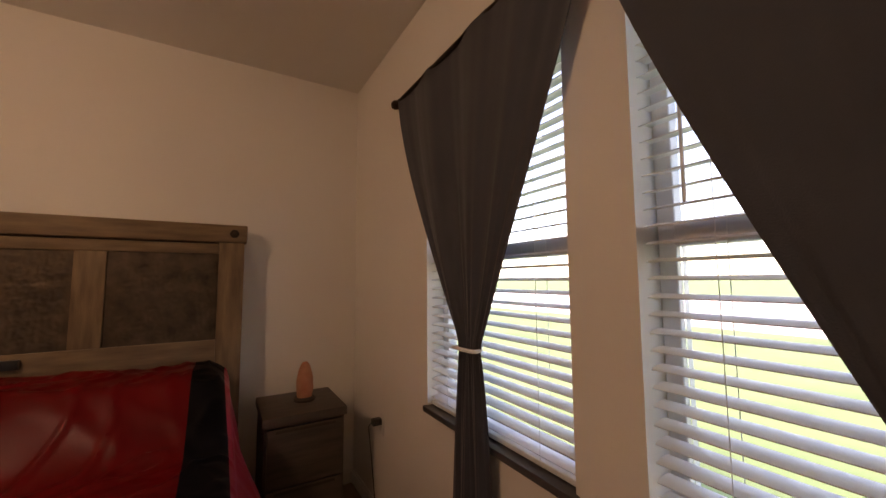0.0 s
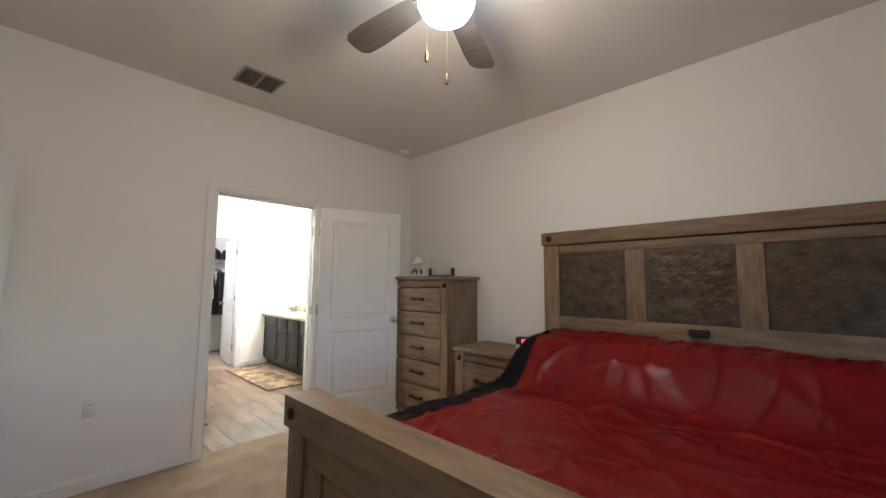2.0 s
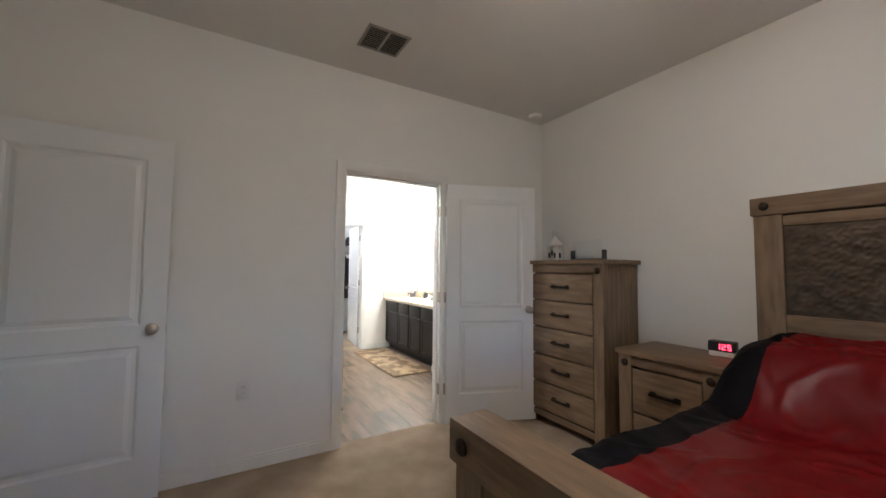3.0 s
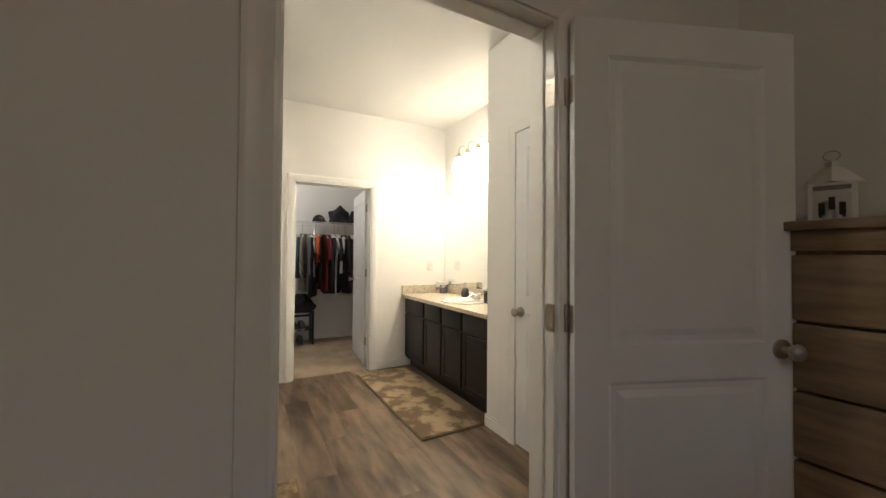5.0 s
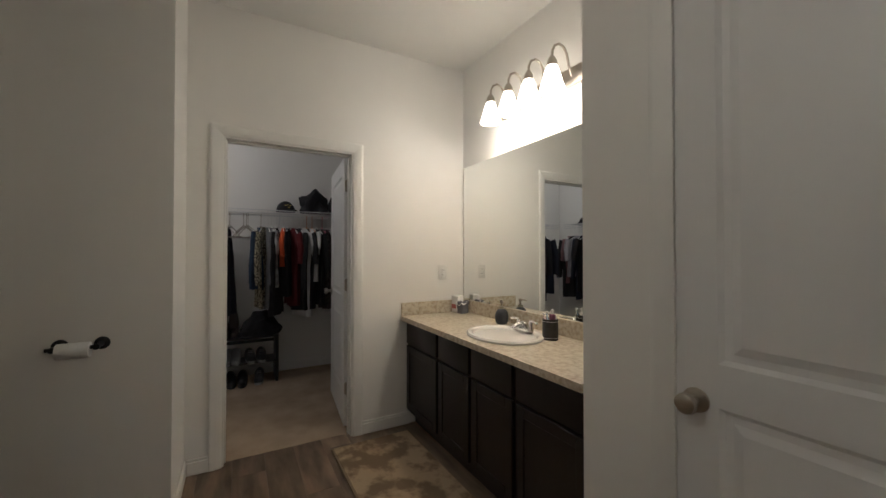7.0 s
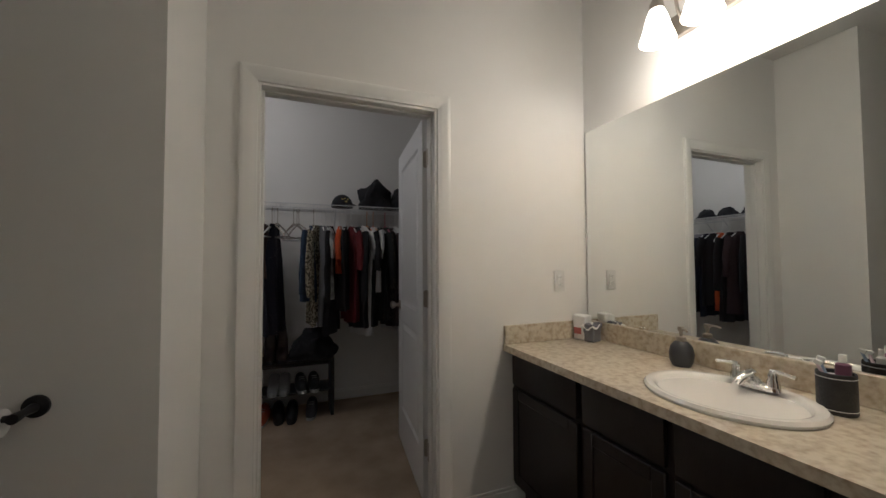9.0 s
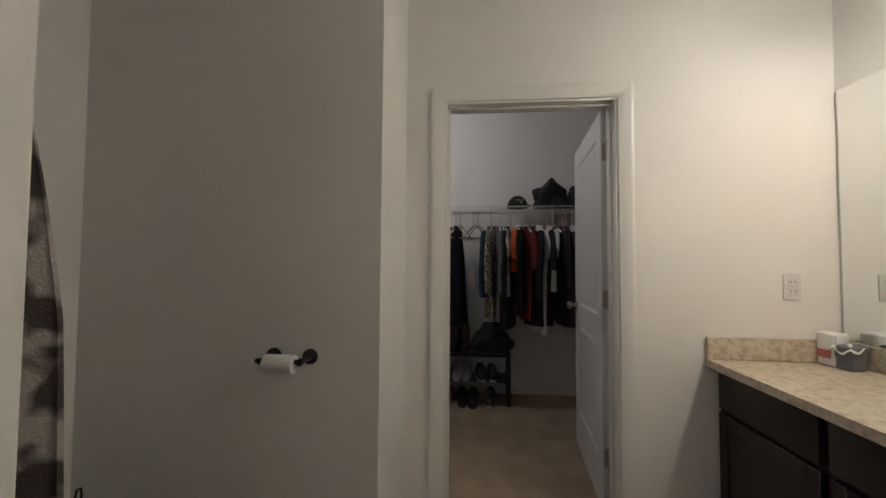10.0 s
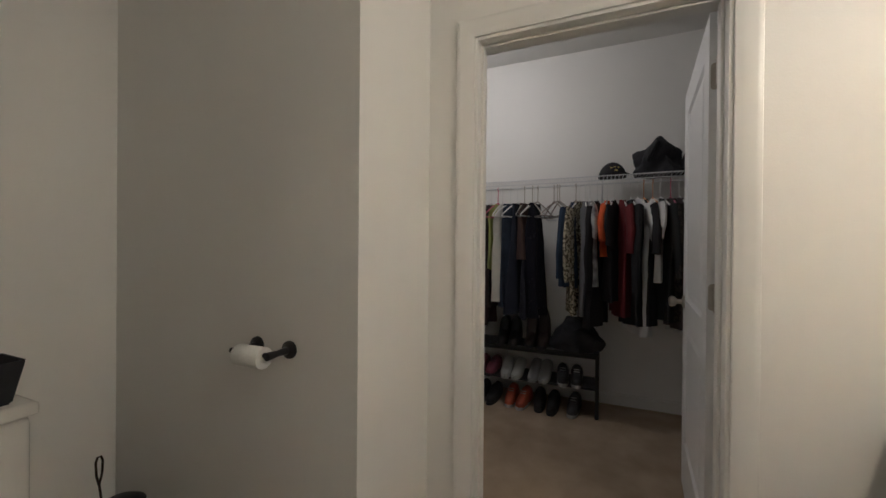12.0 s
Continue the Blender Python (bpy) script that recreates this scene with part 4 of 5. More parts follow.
def brush_cup():
    root = thing("toothbrush_cup", "black leatherette cup holding brushes and tubes", "cup", pose(-5.445, 2.775, CT))
    bm = lathe(((0.0, 0.0), (0.041, 0.0), (0.043, 0.004), (0.043, 0.112), (0.041, 0.114), (0.037, 0.112), (0.037, 0.010), (0.0, 0.010)), 28)
    part("cup", bm, LEATHER, root)
    for z in (0.012, 0.100):
        part("stitching", lathe(((0.0432, z), (0.0438, z + 0.001), (0.0432, z + 0.002)), 28), PAPER, root)
    cols = ((0.35, 0.45, 0.60), (0.70, 0.55, 0.60), (0.16, 0.05, 0.10), (0.70, 0.70, 0.68))
    for k, (x, y, h, r) in enumerate(((-0.026, 0.008, 0.118, 0.005), (-0.022, -0.012, 0.112, 0.005), (0.016, 0.0, 0.150, 0.017), (0.008, 0.022, 0.142, 0.012))):
        m = mat("tube_plastic", cols[k], rough=0.3)
        if r > 0.01:
            b = part("tube", moved(lathe(((0.0, 0.012), (r, 0.012), (r, h - 0.012), (r * 0.5, h - 0.006), (0.0, h - 0.006)), 16), pose(x, y, 0)), m, root, "purple and white toiletry tube")
            part("cap", moved(lathe(((0.0, h - 0.006), (r * 0.55, h - 0.006), (r * 0.5, h + 0.016), (0.0, h + 0.017)), 14), pose(x, y, 0)), WHITE_PLASTIC, b)
        else:
            b = part("toothbrush", tube([(x * 0.4, y * 0.4, 0.012), (x, y, 0.10), (x * 1.5, y * 1.5, h + 0.02)], [0.004, 0.005, 0.004], 8), m, root)
            part("bristles", moved(bm_box(-0.009, -0.004, 0, 0.009, 0.006, 0.012, 0.001, seg=1), pose(x * 1.5, y * 1.5, h + 0.018, 0, 20)), WHITE_PLASTIC, b)


brush_cup()


def tissue_pack():
    root = thing("tissue_pack", "crumpled white and grey packet of wipes", "packet", pose(-6.48, 2.83, CT, 0, 0, 12))
    for k, (x, w, h, m, lab) in enumerate(((-0.03, 0.075, 0.135, PAPER, "white soft pack"), (0.036, 0.06, 0.10, mat("grey_pack", (0.16, 0.16, 0.18), rough=0.5), "grey soft pack"))):
        bm = bm_box(x - w / 2, -0.035 - 0.01 * k, 0.0005, x + w / 2, 0.03, h, 0.014, seg=4)
        bmesh.ops.subdivide_edges(bm, edges=bm.edges[:], cuts=2, use_grid_fill=True)
        for v in bm.verts:
            if v.co.z > 0.015:
                v.co += Vector((noise.noise(v.co * 30), noise.noise(v.co * 34 + Vector((3, 3, 3))), noise.noise(v.co * 20))) * (0.010 + 0.05 * max(0, v.co.z - 0.08))
        part("pack", bm, m, root, lab)
    part("tissue", sheet(14, 10, lambda u, v: (0.035 + (u - 0.5) * 0.085, -0.052 + v * 0.05, 0.075 + 0.010 * math.sin(u * 9 + v * 4) + 0.02 * v), 0.003), PAPER, root)
    part("print", bm_box(-0.058, -0.0405, 0.035, -0.012, -0.037, 0.068), mat("pink_print", (0.5, 0.15, 0.13)), root, "small pink printed mark")


tissue_pack()


def mirror():
    root = thing("vanity_mirror", "large frameless wall mirror above the vanity", "mirror")
    part("glass", bm_box(-6.553, 2.907, CT + 0.10, -4.90, 2.9135, 2.012, 0.001, seg=1), MIRROR, root)
    for x in (-6.2, -5.2):
        part("clip", bm_box(x - 0.012, 2.901, CT + 0.0985, x + 0.012, 2.9065, CT + 0.112, 0.002, seg=1), CHROME, root)


mirror()


def vanity_light():
    root = thing("vanity_light", "brushed nickel bath light with four lit frosted bells", "wall light", pose(-5.665, 2.915, 2.255))
    part("backplate", bm_box(-0.36, -0.028, -0.01, 0.40, -0.001, 0.09, 0.008), NICKEL, root)
    for k in range(4):
        x = -0.2775 + k * 0.185
        arm = part("arm", tube([(x, -0.025, 0.04), (x, -0.05, 0.09), (x, -0.065, 0.15), (x, -0.09, 0.185), (x, -0.125, 0.192), (x, -0.158, 0.175), (x, -0.175, 0.14), (x, -0.178, 0.10)], 0.007, 10), NICKEL, root)
        part("socket", moved(lathe(((0.0, 0.045), (0.012, 0.045), (0.026, 0.02), (0.030, -0.01), (0.0, -0.012)), 18), pose(x, -0.178, 0.065)), NICKEL, arm)
        bm = lathe(((0.028, 0.0), (0.040, -0.03), (0.050, -0.07), (0.064, -0.115), (0.070, -0.135), (0.066, -0.134), (0.046, -0.07), (0.024, -0.002)), 26)
        part("bell", moved(bm, pose(x, -0.178, 0.056)), LIT_GLASS, arm, "lit frosted glass bell")
        point_lamp("vanity_bulb", (-5.665 + x, 2.915 - 0.178, 2.15), BATH_W, (1.0, 0.86, 0.66), 0.045)


vanity_light()


# ---- bath and toilet corner ----
def rug(name, x0, y0, x1, y1, turn, label):
    root = thing(name, label, "rug", pose((x0 + x1) / 2, (y0 + y1) / 2, 0.0, 0, 0, turn))
    w, d = (x1 - x0) / 2, (y1 - y0) / 2
    part("field", sheet(60, 30, lambda u, v: ((u - 0.5) * 2 * (w - 0.012), (v - 0.5) * 2 * (d - 0.012), 0.011 + 0.002 * noise.noise((u * 9, v * 6, 1))), -0.008), RUG, root)
    bm = bmesh.new()
    for b in ((-w, -d, w, -d + 0.014), (-w, d - 0.014, w, d), (-w, -d + 0.014, -w + 0.014, d - 0.014), (w - 0.014, -d + 0.014, w, d - 0.014)):
        bm_box(b[0], b[1], 0.001, b[2], b[3], 0.014, 0.004, into=bm)
    part("binding", bm, RUG_EDGE, root)


rug("bath_rug", -6.44, 1.815, -4.875, 2.365, 0.6, "tan and brown mottled bath rug in front of the vanity")
rug("bath_mat", -4.80, 0.58, -4.16, 1.02, 0, "brown shaggy bath mat beside the tub")


def tub():
    root = thing("bathtub", "white bathtub with moulded surround", "bathtub")
    x0, x1, y0, y1 = -5.136, -3.584, -0.181, 0.53
    bm = bmesh.new()

    def ring(m, z, r):
        pts = []
        for cx, cy, a in ((x1 - m - r, y1 - m - r, 0), (x0 + m + r, y1 - m - r, 90), (x0 + m + r, y0 + m + r, 180), (x1 - m - r, y0 + m + r, 270)):
            for k in range(6):
                t = radians(a + k * 18)
                pts.append(bm.verts.new((cx + r * math.cos(t), cy + r * math.sin(t), z)))
        return pts

    rings = [ring(0.0, 0.0, 0.01), ring(0.0, 0.38, 0.01), ring(0.008, 0.395, 0.02), ring(0.06, 0.395, 0.08), ring(0.075, 0.385, 0.09), ring(0.10, 0.18, 0.11), ring(0.14, 0.09, 0.13), ring(0.20, 0.07, 0.10)]
    for a, b in zip(rings, rings[1:]):
        n = len(a)
        for i in range(n):
            bm.faces.new((a[i], a[(i + 1) % n], b[(i + 1) % n], b[i]))
    bm.faces.new(rings[-1])
    part("basin", bm, ACRYLIC, root)
    for lo, hi in ((0.397, 1.3195), (1.320, 1.86)):
        part("surround_panel", bm_box(-5.139, -0.16, lo, -5.118, 0.488, hi, 0.002), ACRYLIC, root)
        part("surround_panel", bm_box(-5.115, -0.184, lo, -3.605, -0.163, hi, 0.002), ACRYLIC, root)
        part("surround_panel", bm_box(-3.602, -0.16, lo, -3.581, 0.488, hi, 0.002), ACRYLIC, root)
    part("surround_trim", bm_box(-5.139, 0.4882, 0.397, -5.115, 0.53, 1.862, 0.006), ACRYLIC, root)


tub()


def tub_light():
    root = thing("tub_ceiling_light", "white recessed ceiling light over the tub, lit", "ceiling light", pose(-4.35, 0.05, H))
    part("trim", lathe(((0.065, -0.001), (0.095, -0.001), (0.092, -0.010), (0.07, -0.014), (0.065, -0.001)), 28), WHITE_PLASTIC, root)
    part("lens", lathe(((0.0, -0.004), (0.066, -0.004), (0.05, -0.012), (0.0, -0.014)), 28), FAN_GLASS, root)
    point_lamp("tub_lamp", (-4.35, 0.05, H - 0.07), TUB_W, (1.0, 0.88, 0.70), 0.05)


tub_light()


def shower_rod():
    root = thing("shower_rod", "white straight shower curtain rod", "shower rod")
    part("rod", tube([(-5.138, 0.515, 1.91), (-3.582, 0.515, 1.91)], 0.0125, 12), WHITE_PLASTIC, root)
    for x, s in ((-5.139, 90), (-3.581, -90)):
        part("flange", moved(lathe(((0.0, 0.0), (0.034, 0.0), (0.032, 0.012), (0.018, 0.028), (0.0, 0.029)), 20), pose(x, 0.515, 1.91, 0, s)), WHITE_PLASTIC, root)


shower_rod()


def shower_curtain():
    root = thing("shower_curtain", "tan shower curtain drawn partly across its rod", "shower curtain")

    def place(u, v):
        z = 1.88 - v * 1.72
        x = -3.63 - u * (0.985 + 0.16 * v)
        return (x, 0.555 + 0.036 * math.sin(u * 2 * math.pi * 9 + 0.6 * math.sin(v * 4)) * (0.65 + 0.35 * v) + 0.01 * noise.noise((u * 8, v * 4, 5)), z)

    part("fabric", sheet(200, 40, place, 0.002), TAN, root)
    for k in range(12):
        x = -3.65 - k * 0.088
        part("ring", tube([(x, 0.515 + 0.024 * math.cos(a), 1.903 + 0.03 * math.sin(a)) for a in [i * math.pi / 8 for i in range(17)]], 0.002, 6), NICKEL, root)


shower_curtain()


def toilet():
    root = thing("toilet", "white porcelain toilet with lid closed", "toilet", pose(-5.578, -0.185, 0))
    part("tank", bm_box(-0.21, 0.012, 0.37, 0.21, 0.205, 0.70, 0.03, seg=4), PORCELAIN, root)
    part("tank_lid", bm_box(-0.222, 0.004, 0.70, 0.222, 0.220, 0.742, 0.014, seg=3), PORCELAIN, root)

    def egg(scale, z, n=36, back=0.20):
        out = []
        for i in range(n):
            t = 2 * math.pi * i / n
            y = math.cos(t)
            out.append((0.185 * scale * math.sin(t) * (1 - 0.12 * y), back + 0.235 + 0.235 * scale * y, z))
        return out

    def loft(rings):
        bm = bmesh.new()
        rs = [[bm.verts.new(p) for p in r] for r in rings]
        for a, b in zip(rs, rs[1:]):
            for i in range(len(a)):
                j = (i + 1) % len(a)
                bm.faces.new((a[i], a[j], b[j], b[i]))
        bm.faces.new(rs[0][::-1])
        bm.faces.new(rs[-1])
        return bm

    part("bowl", loft([egg(0.58, 0.0), egg(0.56, 0.06), egg(0.52, 0.15), egg(0.72, 0.25), egg(0.95, 0.33), egg(1.0, 0.375), egg(0.97, 0.385)]), PORCELAIN, root)
    part("seat", loft([egg(1.0, 0.387), egg(1.03, 0.395), egg(1.02, 0.405)]), WHITE_PLASTIC, root)
    part("lid", loft([egg(1.0, 0.407), egg(1.03, 0.415), egg(1.0, 0.424), egg(0.8, 0.430)]), WHITE_PLASTIC, root)
    part("flush_lever", tube([(0.16, 0.212, 0.65), (0.16, 0.225, 0.65), (0.10, 0.232, 0.645)], 0.006, 8), CHROME, root)


toilet()


def tank_basket():
    root = thing("basket", "black fabric basket on the toilet tank", "basket", pose(-5.653, -0.075, 0.742))
    bm = bmesh.new()
    rings = []
    for x, y, z in ((0.10, 0.07, 0.0), (0.125, 0.085, 0.13), (0.119, 0.079, 0.13), (0.095, 0.065, 0.006)):
        rings.append([bm.verts.new(p) for p in ((-x, -y, z), (x, -y, z), (x, y, z), (-x, y, z))])
    for a, b in zip(rings, rings[1:]):
        for i in range(4):
            bm.faces.new((a[i], a[(i + 1) % 4], b[(i + 1) % 4], b[i]))
    bm.faces.new(rings[0][::-1])
    bm.faces.new(rings[-1])
    bmesh.ops.bevel(bm, geom=[e for e in bm.edges], offset=0.006, segments=2, affect="EDGES")
    part("body", bm, BLACK_CLOTH, root)


tank_basket()


def toilet_brush():
    root = thing("toilet_brush", "black toilet brush with looped handle beside its round caddy", "toilet brush", pose(-5.985, 0.075, 0))
    part("caddy", lathe(((0.0, 0.0), (0.055, 0.0), (0.058, 0.012), (0.060, 0.15), (0.064, 0.25), (0.072, 0.285), (0.075, 0.31), (0.05, 0.326), (0.0, 0.33)), 28), BLACK_PLASTIC, root)
    part("handle", tube([(0.03, -0.04, 0.312), (0.03, -0.06, 0.385), (0.022, -0.06, 0.42), (0.02, -0.06, 0.465), (0.025, -0.06, 0.482), (0.035, -0.06, 0.482), (0.04, -0.06, 0.465), (0.038, -0.06, 0.42), (0.031, -0.06, 0.385)], 0.0038, 8), IRON, root, "dark metal loop handle")


toilet_brush()


def paper_holder():
    root = thing("toilet_paper_holder", "black double-post toilet paper holder with a part-used roll", "paper holder", pose(-6.10, 0.672, 0.905))
    for y in (-0.068, 0.068):
        bm = moved(lathe(((0.0, 0.0), (0.028, 0.0), (0.027, 0.007), (0.012, 0.014), (0.009, 0.05), (0.012, 0.075), (0.012, 0.088), (0.0, 0.09)), 20), pose(0, y, 0, 0, 90))
        part("post", bm, BLACK_PLASTIC, root)
    part("roller", tube([(0.078, -0.09, 0), (0.078, 0.068, 0)], 0.008, 12), BLACK_PLASTIC, root)
    roll = new("toilet_roll", mesh_of("toilet_roll", moved(lathe(((0.017, -0.052), (0.031, -0.052), (0.032, -0.050), (0.032, 0.050), (0.031, 0.052), (0.017, 0.052), (0.017, -0.052)), 32), pose(-6.10 + 0.078, 0.668, 0.896, 90)), PAPER, True))
    tagged(roll, "part-used white toilet paper roll on its holder", "toilet paper")


paper_holder()


def towel():
    root = thing("hanging_towel", "grey and white floral towel hanging from a hook", "towel")

    def place(u, v):
        z = 1.51 - v * 0.79
        wide = 0.055 + 0.060 * min(1, v * 2.2) ** 0.7
        return (-5.305 - 0.038 * v ** 0.8 - 0.026 * math.sin(u * 2 * math.pi * 2.2 + v) * (0.7 + 0.3 * v), 0.555 + (u - 0.5) * 2 * wide, z + 0.02 * math.sin(u * 3.1) * (1 - v))

    part("cloth", sheet(50, 50, place, 0.008), TOWEL, root)
    bm = tube([(-5.261, 0.555, 1.54), (-5.295, 0.555, 1.52), (-5.315, 0.555, 1.525), (-5.32, 0.555, 1.55)], 0.006, 8)
    part("hook", bm, BLACK_PLASTIC, root, "small black wall hook")


towel()


# ---- closet ----
RAIL_X, RAIL_Z = -8.115, 1.69
SHELF_Z = 1.745


def wire_shelf(x0, x1, y0, y1, at=None):
    root = thing("wire_shelf", "white wire closet shelf with hanging rail", "shelf", at)
    for x, z in ((x1, SHELF_Z), (x1, SHELF_Z - 0.032), (x0, SHELF_Z), (RAIL_X, RAIL_Z)):
        part("bar", tube([(x, y0, z), (x, y1, z)], 0.004 if z != RAIL_Z else 0.006, 6), WIRE, root)
    n = int((y1 - y0) / 0.026)
    bm = bmesh.new()
    for k in range(n):
        y = y0 + 0.013 + k * 0.026
        bm_box(x0, y - 0.001, SHELF_Z + 0.003, x1 + 0.002, y + 0.001, SHELF_Z + 0.006, into=bm)
        bm_box(x1 + 0.002, y - 0.001, SHELF_Z - 0.034, x1 + 0.005, y + 0.001, SHELF_Z + 0.006, into=bm)
    tagged(part("wire_grid", bm, WIRE, root, smooth=False), kind="stuff")
    for y in (y0 + 0.35, (y0 + y1) / 2 + 0.1, y1 - 0.35):
        part("brace", tube([(x1, y, SHELF_Z - 0.03), (x0 + 0.005, y, SHELF_Z - 0.33)], 0.005, 6), WIRE, root)
        part("rail_hanger", tube([(x1, y, SHELF_Z - 0.03), (RAIL_X + 0.02, y, RAIL_Z - 0.01), (RAIL_X, y, RAIL_Z - 0.008)], 0.003, 6), WIRE, root)


def closet_light():
    root = thing("closet_ceiling_light", "white closet ceiling dome light, lit", "ceiling light", pose(-7.45, 0.75, H))
    part("base", lathe(((0.0, 0.0), (0.12, 0.0), (0.12, -0.02), (0.0, -0.021)), 28), WHITE_PLASTIC, root)
    part("dome", lathe(((0.11, -0.021), (0.108, -0.04), (0.08, -0.07), (0.04, -0.085), (0.0, -0.088)), 28), FAN_GLASS, root)
    point_lamp("closet_lamp", (-7.45, 0.75, H - 0.16), CLOSET_W, (1.0, 0.90, 0.79), 0.1)


closet_light()
wire_shelf(-8.435, -8.10, 0.18, 2.905)
wire_shelf(-8.435, -8.10, 0.0, 1.28, pose(-6.75, 8.255, 0, 0, 0, 90))
part_shelf = thing("wire_shelf", "lower white wire shelf bracketed to the closet wall", "shelf")
bm = bmesh.new()
for x in (-8.435, -8.38):
    tube([(x, 1.22, 1.46), (x, 1.60, 1.46)], 0.004, 6, into=bm)
part("bar", bm, WIRE, part_shelf)


def hanger(color):
    """A wire and plastic hanger, hook at the origin on the rail, shoulders along x."""
    bm = tube([(0.0, 0, -0.016), (0.010, 0, 0.0), (0.0, 0, 0.0125), (-0.011, 0, 0.002), (-0.004, 0, -0.02), (0, 0, -0.06), (0, 0, -0.115)], 0.003, 6)
    tube([(0, 0, -0.11), (0.10, 0, -0.153), (0.20, 0, -0.213), (0.205, 0, -0.223), (0.19, 0, -0.228), (0, 0, -0.228), (-0.19, 0, -0.228), (-0.205, 0, -0.223), (-0.20, 0, -0.213), (-0.10, 0, -0.153), (0, 0, -0.11)], 0.005, 6, into=bm)
    return bm


HANGERS = {"white": WHITE_PLASTIC, "orange": mat("orange_hanger", (0.6, 0.28, 0.12), rough=0.4), "pink": mat("pink_hanger", (0.6, 0.12, 0.2), rough=0.4), "grey": NICKEL}


def garment(kind, color, second, y, length, label, wide=0.21, sleeve=0.0, thick=0.03, hang="white", flare=0.0, strap=False, pattern=0.0, seed=0, side=None):
    """A garment on its hanger on the closet rail: a folded shell with drooping shoulders, and sleeves."""
    turn = random.uniform(-22, -6) if y < 1.53 else random.uniform(-14, 8) if y < 1.75 else random.uniform(4, 24)
    root = thing(kind, label, kind, pose(side, 0.125, RAIL_Z, 0, 0, 90 + random.uniform(-21, 21)) if side else pose(RAIL_X, y, RAIL_Z, 0, 0, turn), group="clothes on the closet rail")
    part("hanger", hanger(hang), HANGERS[hang], root, hang + " hanger")
    cloth = mat(kind + "_cloth", color, second, 0.9, scale=(60, 110)[pattern > 1] if pattern else 12, bump=0.5, bump_scale=220, sharp=0.17 if pattern else 0.0, shift=0.2 if pattern > 1 else 0.0, detail=3 if pattern else 6)
    rows, cols = 26, 44
    bm = bmesh.new()
    rings = []
    for j in range(rows + 1):
        v = j / rows
        z = -0.123 - v * length
        sh = min(1.0, v * length / 0.085)
        half = (0.075 + (wide - 0.075) * sh ** 0.85) * (1 - 0.06 * min(1, v * 3) + flare * v) if not strap else wide * (0.55 + 0.45 * v) * (1 + flare * v)
        th = thick * (0.45 + 0.75 * v ** 0.6)
        ring = []
        for i in range(cols):
            a = 2 * math.pi * i / cols
            c, s = math.cos(a), math.sin(a)
            cx = math.copysign(abs(c) ** 0.75, c)
            x = half * cx * (1 + 0.05 * noise.noise((v * 3, seed, cx)))
            fold = (0.008 + 0.018 * v) * math.sin(x * 42 + seed * 2.1 + 1.4 * noise.noise((x * 6, v * 2, seed))) + 0.006 * noise.noise((x * 14, z * 10, seed))
            droop = -0.42 * max(0, abs(x) - 0.05) * (1 - v) if not strap else 0.0
            hem = 0.02 * v * v * noise.noise((x * 8, seed * 3.3, 1))
            ring.append(bm.verts.new((x, th * s + fold, z + droop + hem)))
        rings.append(ring)
    for a, b in zip(rings, rings[1:]):
        for i in range(cols):
            k = (i + 1) % cols
            bm.faces.new((a[i], a[k], b[k], b[i]))
    bm.faces.new(rings[0])
    part("body", bm, cloth, root)
    if sleeve:
        for s in (-1, 1):
            pts, rs = [], []
            for k in range(7):
                t = k / 6
                pts.append((s * (wide - 0.03 + 0.055 * min(1, t * 2.2) + 0.01 * noise.noise((t * 3, seed, s))), 0.012 * math.sin(t * 4 + seed) + 0.035 * math.sin(seed * 5 + s) * t, -0.193 - sleeve * t))
                rs.append(0.062 - 0.018 * t)
            b2 = tube(pts, rs, 12)
            for v in b2.verts:
                v.co.y *= 0.5
                v.co += Vector((0.006 * noise.noise(v.co * 22), 0.008 * noise.noise(v.co * 18), 0))
            part("sleeve", b2, cloth, root)
    return root


